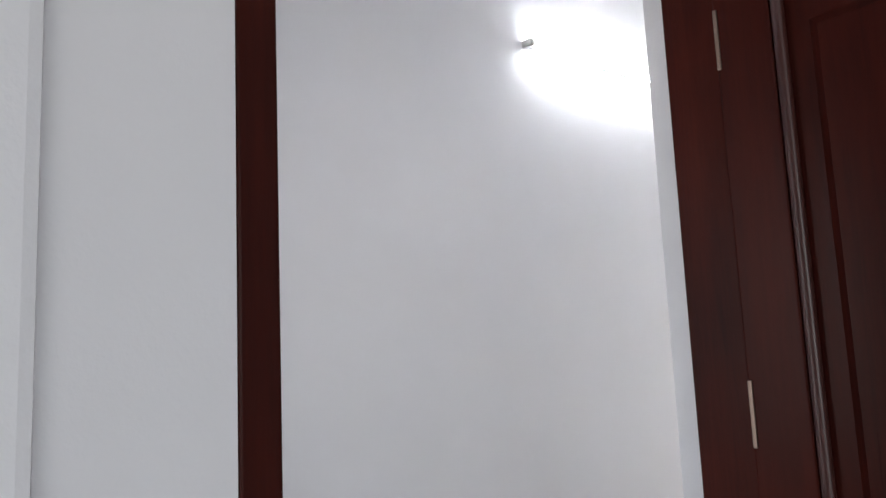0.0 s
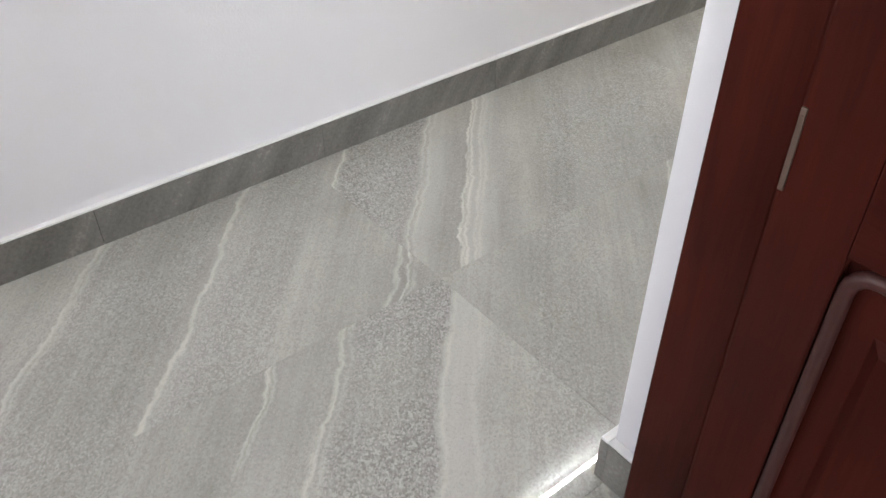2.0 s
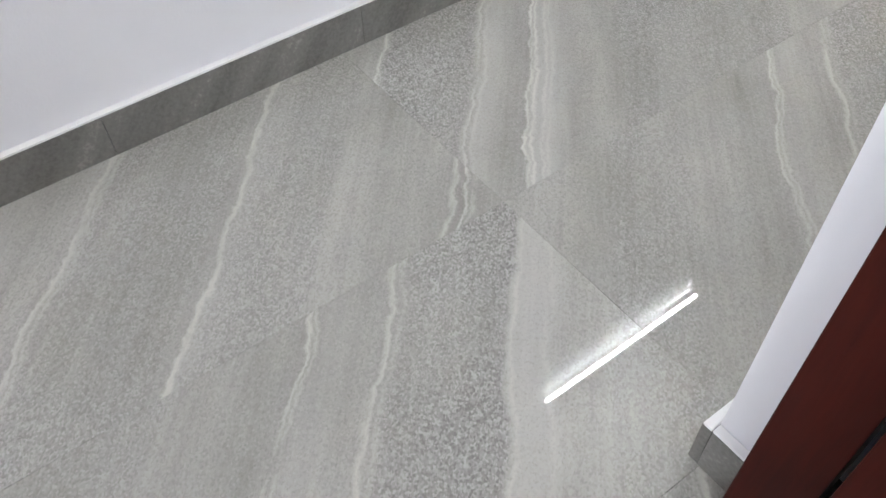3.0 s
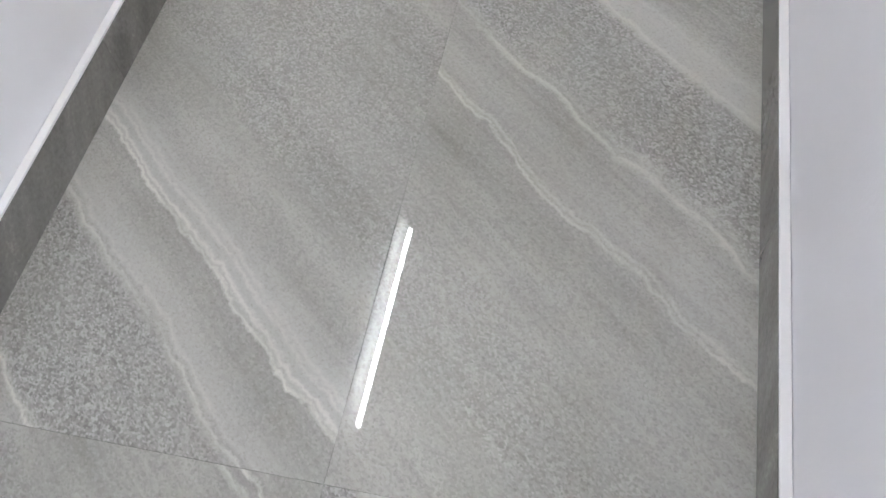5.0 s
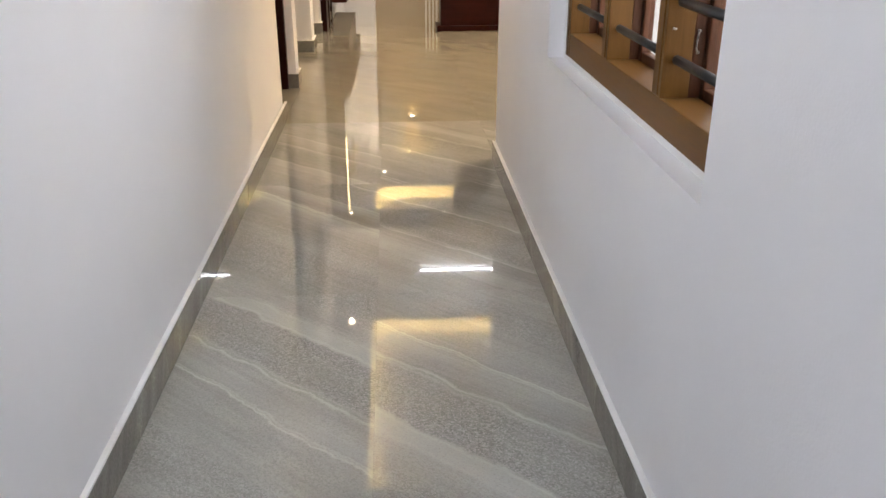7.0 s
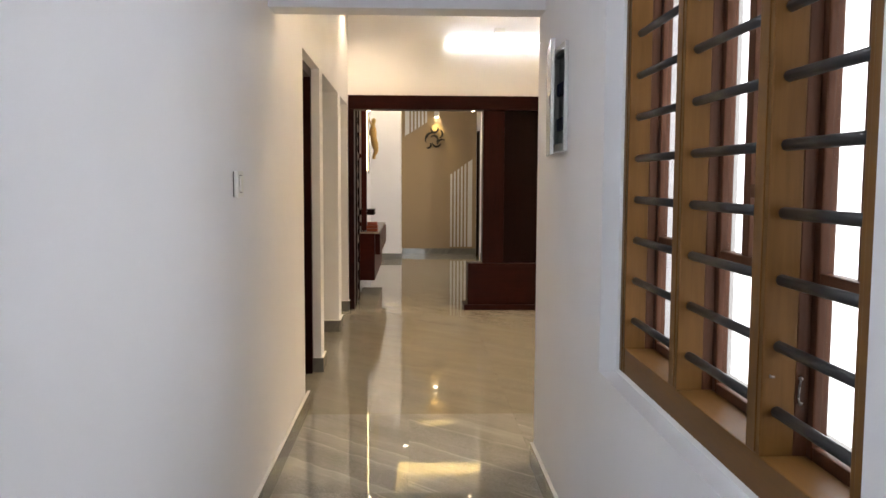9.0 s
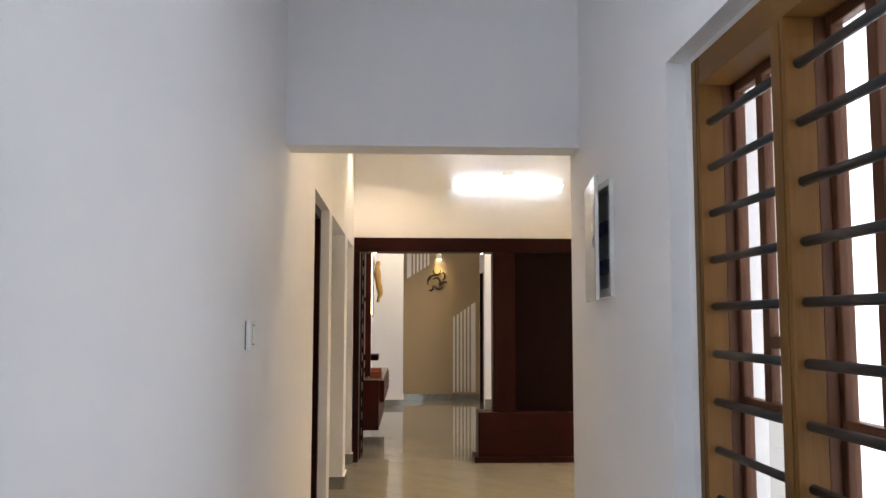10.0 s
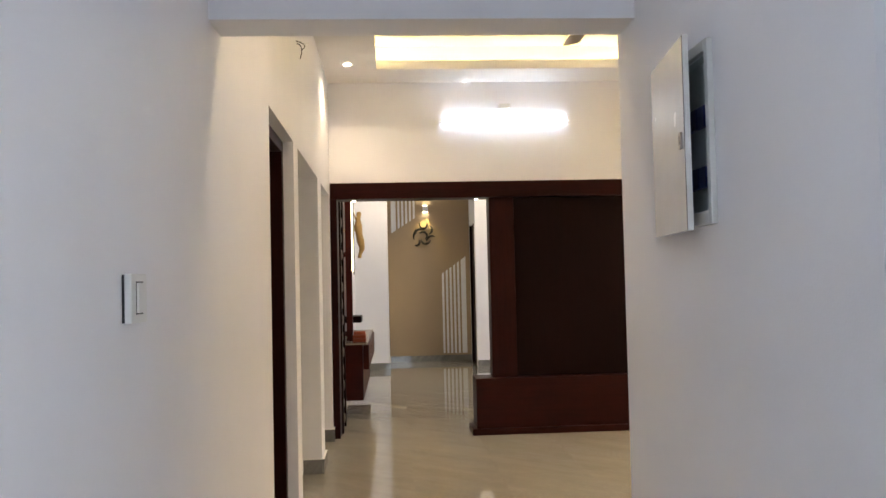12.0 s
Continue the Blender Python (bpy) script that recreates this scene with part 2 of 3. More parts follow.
PLASTIC = plain("white_plastic", (0.78, 0.78, 0.76), 0.35, vary=0.03)
ENAMEL = plain("white_enamel", (0.74, 0.74, 0.72), 0.25, vary=0.04)
GROUT = plain("grout", (0.24, 0.23, 0.215), 0.9)
TUBE_ON = glow("lit_corridor_tube", COOL, 31.0)
TUBE_LOW = glow("lit_living_tube", COOL, 11.5)
LED_AMBER = glow("amber_led", (1.0, 0.72, 0.28), 17.0)
LED_WARM = glow("warm_led", (1.0, 0.78, 0.38), 3.0)
LAMP_WARM = glow("lit_lamp", (1.0, 0.85, 0.6), 10.0)
OUTSIDE = glow("bright_outdoors", (1.0, 0.985, 0.97), 0.40)
OUTSIDE.node_tree.nodes["Principled BSDF"].inputs["Base Color"].default_value = (0.04, 0.04, 0.04, 1)
GLASS, gn, gl, gb = material("clear_glass", 0.02)
gb.inputs["Transmission Weight"].default_value = 1.0
gb.inputs["IOR"].default_value = 1.45
STONE_A = stone("polished_stone_a", ((0.566, 0.018, 0.75), (0.705, 0.030, 0.42), (0.922, 0.014, 0.5), (0.983, 0.010, 0.6)),
                ((0.585, 0.62, 0.25), (0.925, 0.972, 0.5)), ((0.22, 0.36, 0.35), (0.74, 0.912, 0.72), (1.10, 1.30, 0.6)))
STONE_B = stone("polished_stone_b", ((0.105, 0.012, 0.6), (0.318, 0.028, 0.45), (0.445, 0.018, 0.85), (0.478, 0.018, 0.4)),
                ((0.33, 0.36, 0.4), (0.45, 0.49, 0.5), (0.72, 0.78, 0.25)), ((0.125, 0.30, 0.75), (0.66, 1.04, 0.5)))
STONE_C = stone("polished_stone_c", ((0.490, 0.028, 0.45), (0.770, 0.014, 0.75), (1.185, 0.014, 0.6), (1.215, 0.022, 0.7)),
                ((0.30, 0.36, 0.3), (0.775, 0.80, 0.3)), ((0.52, 0.74, 0.45), (0.80, 0.95, 0.35)))
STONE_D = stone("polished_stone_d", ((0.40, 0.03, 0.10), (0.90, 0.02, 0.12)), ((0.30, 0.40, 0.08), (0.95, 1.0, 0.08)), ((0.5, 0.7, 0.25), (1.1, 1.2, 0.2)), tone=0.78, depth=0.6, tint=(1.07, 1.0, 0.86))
SKIRT = skirt_stone()


# ---------------------------------------------------------------- mesh helpers
def box(bm, x0, x1, y0, y1, z0, z1, bevel=0.0):
    m = Matrix.Translation(((x0 + x1) / 2, (y0 + y1) / 2, (z0 + z1) / 2)) @ Matrix.Diagonal((x1 - x0, y1 - y0, z1 - z0, 1))
    made = bmesh.ops.create_cube(bm, size=1.0, matrix=m)
    if bevel:
        edges = {e for v in made["verts"] for e in v.link_edges}
        bmesh.ops.bevel(bm, geom=list(edges), offset=bevel, segments=2, affect="EDGES", profile=0.6)
    return bm


def rod(bm, a, b, r, seg=12, r2=None):
    a, b = Vector(a), Vector(b)
    d = b - a
    m = Matrix.Translation((a + b) / 2) @ d.to_track_quat("Z", "Y").to_matrix().to_4x4()
    bmesh.ops.create_cone(bm, cap_ends=True, segments=seg, radius1=r, radius2=r if r2 is None else r2, depth=d.length, matrix=m)
    return bm


def finish(name, bm, mat, smooth=False):
    me = bpy.data.meshes.new(name)
    bm.to_mesh(me)
    bm.free()
    me.materials.append(mat)
    if smooth:
        for f in me.polygons:
            f.use_smooth = True
    return new(name, me)


def thing(name, label, category, group="", at=(0, 0, 0)):
    ob = new(name)
    ob.empty_display_size = 0.05
    ob.location = at
    return tagged(ob, label, category, group)


def part(name, bm, mat, parent, label="", smooth=False):
    ob = finish(name, bm, mat, smooth)
    ob.parent = parent
    if label:
        tagged(ob, label)
    return ob


def piece(name, mat, parent, x0, x1, y0, y1, z0, z1, bevel=0.0, label=""):
    return part(name, box(bmesh.new(), x0, x1, y0, y1, z0, z1, bevel), mat, parent, label)


def structure(name, bm, mat, label="", category=""):
    return tagged(finish(name, bm, mat), label, category or name.split("_")[0], kind="structure")


def wall_along_y(bm, x0, x1, y0, y1, z1, holes):
    """A wall from x0 to x1 thick, with openings (from, to, sill, head) through it."""
    at = y0
    for a, e, lo, hi in sorted(holes):
        if a > at:
            box(bm, x0, x1, at, a, 0, z1)
        if lo > 0:
            box(bm, x0, x1, a, e, 0, lo)
        box(bm, x0, x1, a, e, hi, z1)
        at = e
    box(bm, x0, x1, at, y1, 0, z1)
    return bm


# ---------------------------------------------------------------- the shell of the house
def on_side(y):
    return -0.0102 * (y - 4.05)


H = 3.10
DOOR_A, DOOR_B = -0.776, 0.088
WIN = (1.32, 2.80, 0.763, 2.078)
NICHE = (3.412, 3.735, 1.49, 1.845)
structure("wall_corridor_left", wall_along_y(bmesh.new(), -0.2, 0, -2.2, 4.05, H, []), WALL,
          "plain white painted corridor wall", "wall")
bm = box(bmesh.new(), 1.2, 1.40, -3.4, DOOR_A, 0, H)
box(bm, 1.2, 1.335, DOOR_A, DOOR_B, 2.1, H)
box(bm, 1.2, 1.335, DOOR_B, 0.22, 0, H)
box(bm, 1.40, 1.45, -3.4, -0.935, 0, H, 0.012)
structure("wall_bedroom", bm, WALL, "white painted wall round the wooden doorway", "wall")
structure("wall_window", wall_along_y(bmesh.new(), 1.2, 1.43, 0.22, 4.13, H, [WIN, NICHE]), WALL,
          "white painted wall with the barred window", "wall")
# unseen end wall; its opening is made up to hold the fill lamp
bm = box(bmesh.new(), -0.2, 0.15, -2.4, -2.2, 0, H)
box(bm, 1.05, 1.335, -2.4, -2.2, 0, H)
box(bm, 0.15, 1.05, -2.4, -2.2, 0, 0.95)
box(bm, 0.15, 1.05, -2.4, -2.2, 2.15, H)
structure("wall_corridor_end", bm, WALL, "plain white end wall with an opening added for the fill lamp", "wall")
structure("beam", box(bmesh.new(), 0, 1.2, 3.95, 4.11, 2.088, H), WALL, "white painted beam across the corridor", "beam")
# the wall beyond the beam runs on with three openings, half a degree off the corridor's line
SLANT = radians(0.585)
bm = bmesh.new()
outline = [(0.0, 0.0)]
for a, e in ((1.07, 1.99), (2.20, 3.53), (3.83, 4.70)):
    outline += [(a, 0.0), (a, 2.10), (e, 2.10), (e, 0.0)]
outline += [(4.9, 0.0), (4.9, 3.09), (0.0, 3.09)]
made = bmesh.ops.extrude_face_region(bm, geom=[bm.faces.new([bm.verts.new((0.0, y, z)) for y, z in outline])])
bmesh.ops.translate(bm, verts=[v for v in made["geom"] if isinstance(v, bmesh.types.BMVert)], vec=(-0.2, 0, 0))
bmesh.ops.recalc_face_normals(bm, faces=bm.faces)
side = structure("wall_living_left", bm, WALL, "white painted wall with three open doorways", "wall")
side.matrix_world = Matrix.Translation((0, 4.05, 0)) @ Matrix.Rotation(SLANT, 4, "Z")
bm = box(bmesh.new(), 1.43, 4.4, 3.93, 4.13, 0, H)
box(bm, 4.4, 4.6, 3.93, 15.6, 0, H)
structure("wall_living_right", bm, WALL, "plain white wall", "wall")
structure("wall_over_portal", box(bmesh.new(), -0.3, 4.4, 8.86, 9.06, 2.21, H), WALL,
          "cream lit wall over the wooden partition", "wall")
bm = box(bmesh.new(), -0.3, -0.1, 9.06, 15.5, 0, H)
structure("wall_sitting_left", bm, WALL, "white wall behind the television unit", "wall")
structure("wall_sitting_pier", box(bmesh.new(), -0.1, 0.407, 14.25, 15.3, 0, H), WALL, "white wall beside the stair niche", "wall")
bm = box(bmesh.new(), 1.76, 4.4, 14.3, 14.5, 0, H)
box(bm, 1.76, 1.96, 14.5, 15.3, 2.22, H)
box(bm, 1.76, 1.96, 15.2, 15.3, 0, 2.22)
structure("wall_sitting_right", bm, WALL, "white wall beside the dark doorway", "wall")
structure("wall_beige", box(bmesh.new(), -0.1, 4.4, 15.3, 15.5, 0, H), BEIGE, "beige painted feature wall", "wall")
# rooms behind the openings, closed off plainly
bm = box(bmesh.new(), -2.0, -1.8, 4.0, 9.2, 0, H)
box(bm, -1.8, -0.2, 3.9, 4.1, 0, H)
box(bm, -1.8, -0.25, 6.02, 6.14, 0, H)
box(bm, -1.8, -0.25, 9.0, 9.2, 0, H)
structure("wall_side_rooms", bm, WALL, "plain white walls of the side rooms", "wall")
bm = box(bmesh.new(), 1.43, 4.6, 0.14, 0.34, 0, H)
wall_along_y(bm, 4.6, 4.8, -3.6, 0.34, H, [(-2.7, -1.1, 0.82, 2.18)])
box(bm, 1.2, 4.6, -3.6, -3.4, 0, H)
structure("wall_bedroom_back", bm, WALL, "plain white bedroom walls", "wall")
bm = box(bmesh.new(), -0.2, 1.43, -2.4, 3.95, H, H + 0.15)
box(bm, 1.43, 4.8, -3.6, 0.34, H, H + 0.15)
structure("ceiling_corridor", bm, CEIL, "white painted ceiling", "ceiling")
# tray ceilings, each with a hidden strip of light
def tray_ceiling(name, x0, x1, y0, y1, hole, label):
    """A lowered ceiling with a rectangular opening, a low lip round it and a closed recess above."""
    a, b, c, d = hole
    bm = box(bmesh.new(), x0, a, y0, y1, 3.09, 3.13)
    box(bm, b, x1, y0, y1, 3.09, 3.13)
    box(bm, a, b, y0, c, 3.09, 3.13)
    box(bm, a, b, d, y1, 3.09, 3.13)
    for p0, p1, q0, q1 in ((a - 0.012, a, c, d), (b, b + 0.012, c, d), (a, b, c - 0.012, c), (a, b, d, d + 0.012)):
        box(bm, p0, p1, q0, q1, 3.13, 3.165)
    box(bm, x0, x1, y0, y1, 3.33, 3.45)
    for p0, p1, q0, q1 in ((x0, a - 0.19, y0, y1), (b + 0.2, x1, y0, y1), (a - 0.19, b + 0.2, y0, c - 0.2), (a - 0.19, b + 0.2, d + 0.19, y1)):
        box(bm, p0, p1, q0, q1, 3.13, 3.33)
    return structure(name, bm, CEIL, label, "ceiling")


HOLE = (0.39, 3.5, 5.0, 8.39)
HOLE_SITTING = (0.38, 3.3, 10.1, 13.15)
tray_ceiling("ceiling_living", -2.0, 4.6, 3.93, 9.06, HOLE, "white tray ceiling with a lit cove")
tray_ceiling("ceiling_sitting", -0.3, 4.6, 9.06, 15.5, HOLE_SITTING, "white tray ceiling with an amber lit cove")
floor = structure("floor", box(bmesh.new(), -2.0, 4.8, -3.6, 15.5, -0.2, -0.004), GROUT, "grey polished stone tile floor", "floor")
ground = structure("ground", box(bmesh.new(), -400, 400, -400, 400, -0.6, -0.5), plain("bare_ground", (0.35, 0.31, 0.26), 0.9),
                   "pale bare ground outside", "ground")
bm = box(bmesh.new(), 2.2, 2.25, 0.4, 3.9, -0.5, 4.0)
box(bm, 1.45, 2.2, 3.86, 3.9, -0.5, 4.0)
structure("backdrop", bm, OUTSIDE, "bright hazy daylight outside the window", "backdrop")


# ---------------------------------------------------------------- doorway and its leaf
frame_ob = tagged(new("door_1"), "dark red wooden door frame with an open panelled leaf", "door", kind="structure")
piece("jamb", REDWOOD, frame_ob, 1.262, 1.358, 0.05, 0.0875, 0, 2.06, 0.003)
piece("jamb", REDWOOD, frame_ob, 1.30, 1.402, -0.7755, -0.737, 0, 2.06, 0.003)
piece("head", REDWOOD_H, frame_ob, 1.26, 1.338, -0.7755, 0.0875, 2.06, 2.0995, 0.003)


def panel_door(name, label, width, height, mat, mat_h, group=""):
    """A panelled door leaf, hinged at its origin and lying along x; its face looks towards -y."""
    root = thing(name, label, "door", group)
    t = 0.035
    st, mid0, mid1, top = 0.102, 0.70, 0.815, height - 0.13
    piece("stile", mat, root, 0.011, st, -t, 0, 0.01, height, 0.004)
    piece("stile", mat, root, width - st, width, -t, 0, 0.01, height, 0.002)
    for z0, z1 in ((0.01, 0.22), (mid0, mid1), (top, height)):
        piece("rail", mat_h, root, st, width - st, -t, 0, z0, z1, 0.002)
    for z0, z1 in ((0.22, mid0), (mid1, top)):
        p = piece("panel", mat, root, st - 0.005, width - st + 0.005, -t + 0.013, -0.013, z0 - 0.005, z1 + 0.005)
        # moulding round the panel, with rounded lower corners
        cu = bpy.data.curves.new("moulding", "CURVE")
        cu.dimensions, cu.bevel_depth, cu.bevel_resolution = "3D", 0.0095, 2
        x0, x1, a, b, r = st + 0.010, width - st - 0.010, z0 + 0.010, z1 - 0.010, 0.03
        pts = []
        for cx, cz, s0 in ((x0 + r, a + r, 180), (x1 - r, a + r, 270), (x1 - r, b - r, 0), (x0 + r, b - r, 90)):
            for k in range(5):
                an = radians(s0 + k * 22.5)
                pts.append((cx + r * math.cos(an), cz + r * math.sin(an)))
        sp = cu.splines.new("POLY")
        sp.points.add(len(pts) - 1)
        for q, (px, pz) in zip(sp.points, pts):
            q.co = (px, -t + 0.004, pz, 1)
        sp.use_cyclic_u = True
        tmp = bpy.data.objects.new("moulding", cu)
        me = bpy.data.meshes.new_from_object(tmp)
        bpy.data.objects.remove(tmp)
        me.materials.clear()
        me.materials.append(MOULD)
        mo = new("moulding", me)
        mo.parent = root
        # raised field in two boards
        w = (width - 2 * st - 0.10) / 2
        for k in range(2):
            fx = st + 0.05 + k * (w + 0.004)
            bm = bmesh.new()
            f0, f1, y0, y1 = fx, fx + w - 0.004, -t + 0.013, -t + 0.004
            zz0, zz1 = z0 + 0.06, z1 - 0.08
            vs = [bm.verts.new(c) for c in ((f0, y0, zz0), (f1, y0, zz0), (f1, y0, zz1), (f0, y0, zz1))]
            e = 0.014
            vt = [bm.verts.new(c) for c in ((f0 + e, y1, zz0 + e), (f1 - e, y1, zz0 + e), (f1 - e, y1, zz1 - e), (f0 + e, y1, zz1 - e))]
            bm.faces.new(vt)
            for q in range(4):
                bm.faces.new((vs[q], vs[(q + 1) % 4], vt[(q + 1) % 4], vt[q]))
            fl = part("field", bm, mat, p)
    return root


# red of the leaf with a mauve sky sheen put into the colour
MOULD = wood("sheened_red_moulding", (0.038, 0.014, 0.0135), (0.072, 0.023, 0.020), 0.3, gloss=0.4)
leaf = panel_door("door_leaf", "open dark red panelled wooden door leaf", 0.72, 2.045, REDWOOD, REDWOOD_H)
leaf.parent = None
leaf.matrix_world = Matrix.Translation((1.3575, 0.060, 0.0))
for z in (0.735, 1.240, 1.80):
    bm = box(bmesh.new(), 0.013, 0.0195, -0.0375, -0.0345, z, z + 0.095, 0.0006)
    for k in range(4):
        rod(bm, (0.016, -0.038, z + 0.012 + k * 0.024), (0.016, -0.0365, z + 0.012 + k * 0.024), 0.003, 8)
    part("hinge", bm, plain("worn_hinge_steel", (0.30, 0.22, 0.18), 0.45, 1.0, 0.4), leaf, "worn steel butt hinge")

# ---------------------------------------------------------------- barred window
win = tagged(new("window_1"), "teak window frame with black iron bars and glazed sashes", "window", kind="structure")
X0, XR, X1 = 1.252, 1.310, 1.335  # room face, start of the dark rebate, outer face
Y0, Y1 = WIN[0] + 0.001, WIN[1] - 0.001
FY0, FY1, FZ0, FZ1 = 1.375, 2.745, 0.782, 2.060
bm = box(bmesh.new(), 1.2525, 1.43, Y0, FY0, WIN[2], WIN[3])
box(bm, 1.2525, 1.43, FY1, Y1, WIN[2], WIN[3])
box(bm, 1.2525, 1.43, FY0, FY1, FZ1, WIN[3])
box(bm, 1.2525, 1.43, FY0, FY1, WIN[2], FZ0)
part("packing", bm, PUTTY, win, "white plaster round the frame")
UPRIGHTS = ((2.690, FY1), (2.208, 2.270), (1.738, 1.800), (FY0, FY0 + 0.06))  # the four uprights of the frame
for k, (y0, y1) in enumerate(UPRIGHTS):
    z0, z1 = (FZ0, FZ1) if k in (0, 3) else (FZ0 + 0.075, FZ1 - 0.075)
    up = piece("stile" if k in (0, 3) else "mullion", TEAK, win, X0 - 0.004, XR, y0, y1, z0, z1, 0.003)
    piece("bead", TEAK, up, X0 - 0.0065, X0 - 0.0035, y0 + 0.016, y1 - 0.016, z0 + 0.004, z1 - 0.004, 0.0014)
    piece("rebate", SASH, win, XR, X1, y0 + 0.0005, y1 - 0.0005, z0, z1, 0.002, "dark brown rebate of the frame")
piece("head", TEAK_H, win, X0 - 0.003, X1, FY0 + 0.06, 2.690, FZ1 - 0.075, FZ1, 0.003)
piece("sill", TEAK_H, win, X0 - 0.003, X1, FY0 + 0.06, 2.690, FZ0, FZ0 + 0.075, 0.003)
BAYS = [(low[1], high[0]) for high, low in zip(UPRIGHTS, UPRIGHTS[1:])]
for a, b in BAYS:
    for k in range(9):
        z = 0.939 + 0.1187 * k
        if z > FZ1 - 0.09:
            continue
        bm = rod(bmesh.new(), (1.277, a - 0.002, z), (1.277, b + 0.002, z), 0.0105, 8)
        part("bar", bm, IRON, win, "black iron bar", smooth=True)
    # glazed sash behind the bars
    s0, s1 = a - 0.033, b + 0.033
    sx0, sx1, w = 1.3365, 1.366, 0.048
    z0, z1 = FZ0 + 0.042, FZ1 - 0.042
    sash = part("sash", box(box(bmesh.new(), sx0, sx1, s0, s0 + w, z0, z1, 0.004), sx0, sx1, s1 - w, s1, z0, z1, 0.004), SASH, win, "brown wooden sash")
    mid, mid2 = b - 0.152, a + 0.114
    for c in (mid, mid2):
        piece("muntin", SASH, sash, sx0 + 0.002, sx1 - 0.002, c - 0.018, c + 0.018, 1.19, z1 - w, 0.003)
    for zz, y0, y1, h in ((z0, s0 + w, s1 - w, 0.055), (z1 - 0.055, s0 + w, s1 - w, 0.055), (1.160, s0 + w, s1 - w, 0.030), (1.315, mid2 + 0.018, mid - 0.018, 0.028)):
        piece("rail", SASH, sash, sx0 + 0.001, sx1 - 0.001, y0, y1, zz, zz + h, 0.004)
    g = piece("pane", GLASS, sash, 1.350, 1.353, s0 + w - 0.005, s1 - w + 0.005, z0 + 0.02, z1 - 0.02)
    g.visible_shadow = False
# wire stay hooks and their screw eyes on the mullion's side
HOOKMETAL = plain("tarnished_steel_wire", (0.40, 0.37, 0.34), 0.35, 1.0, 0.3)
hy = 1.7355
bm = rod(bmesh.new(), (1.318, hy + 0.006, 1.000), (1.318, hy - 0.004, 1.000), 0.0032, 8)
for p, q in (((1.318, 0.999), (1.316, 0.985)), ((1.316, 0.985), (1.315, 0.965)), ((1.315, 0.965), (1.318, 0.952)), ((1.318, 0.952), (1.322, 0.956))):
    rod(bm, (p[0], hy, p[1]), (q[0], hy, q[1]), 0.0019, 8)
part("stay_hook", bm, HOOKMETAL, win, "small wire stay hook hanging down", True)
part("screw_eye", rod(rod(bmesh.new(), (1.263, hy + 0.006, 1.005), (1.263, hy - 0.006, 1.005), 0.0022, 8), (1.259, hy - 0.006, 1.005), (1.267, hy - 0.006, 1.005), 0.0022, 8),
     HOOKMETAL, win, "small screw eye", True)
bm = rod(bmesh.new(), (1.262, hy + 0.006, 1.838), (1.262, hy - 0.005, 1.838), 0.0032, 8)
rod(bm, (1.256, hy - 0.005, 1.839), (1.270, hy - 0.005, 1.838), 0.0022, 8)
rod(bm, (1.264, hy - 0.005, 1.838), (1.267, hy - 0.005, 1.822), 0.0028, 8)
for p, q in (((1.270, 1.838), (1.284, 1.837)), ((1.284, 1.837), (1.298, 1.841)), ((1.298, 1.841), (1.316, 1.848)), ((1.316, 1.848), (1.332, 1.849))):
    rod(bm, (p[0], hy - 0.004, p[1]), (q[0], hy - 0.004, q[1]), 0.0014, 8)
part("stay_hook", bm, HOOKMETAL, win, "fastened wire stay hook", True)

# ---------------------------------------------------------------- lamps on the walls
def tube_light(at, turn, lit, length=1.12):
    """A lit batten tube lamp; it lies along its own y and looks towards its own x."""
    root = thing("tube_light", "lit white batten tube light on the wall", "tube light", "tube lights")
    piece("batten", ENAMEL, root, 0.0, 0.028, -length / 2, length / 2, -0.007, 0.007, 0.002)
    for s in (-1, 1):
        piece("end_cap", PLASTIC, root, 0.0, 0.048, s * length / 2 - 0.012, s * length / 2 + 0.012, -0.014, 0.014, 0.004)
    bm = rod(bmesh.new(), (0.035, -length / 2 + 0.012, 0), (0.035, length / 2 - 0.012, 0), 0.0115, 14)
    part("tube", bm, lit, root, "glowing glass tube", smooth=True)
    root.matrix_world = Matrix.Translation(at) @ Matrix.Rotation(turn, 4, "Z")
    return root


tube_light((0.001, 1.585, 2.535), 0.0, TUBE_ON)
tube_light((1.50, 8.859, 2.745), -math.pi / 2, TUBE_LOW)
jb = thing("junction_box", "small white plastic junction box above the tube light", "junction box")
piece("box", PLASTIC, jb, 1.445, 1.555, 8.825, 8.8595, 2.842, 2.890, 0.008)
piece("lid", PLASTIC, jb, 1.45, 1.55, 8.820, 8.8255, 2.847, 2.885, 0.002)

# ---------------------------------------------------------------- wooden partition with its low bench
portal = thing("room_partition", "dark red wooden partition frame with a solid panel", "partition")
piece("header", PARTWOOD_H, portal, -0.045, 4.3, 8.84, 9.07, 2.067, 2.2085, 0.004)
piece("post", PARTWOOD, portal, -0.046, 0.012, 8.841, 9.069, 0.0, 2.067, 0.004)
piece("post", PARTWOOD, portal, 1.343, 1.563, 8.86, 9.05, 0.485, 2.067, 0.004)
piece("panel", DARKWOOD, portal, 1.563, 4.3, 8.90, 9.0, 0.485, 2.067, 0.004)
bench = thing("bench_base", "low dark red wooden box base under the partition", "bench")
piece("box", PARTWOOD_H, bench, 1.19, 4.3, 8.80, 9.10, 0.055, 0.484, 0.004)
piece("foot_rail", PARTWOOD_H, bench, 1.15, 4.3, 8.775, 9.125, 0.0, 0.055, 0.004)


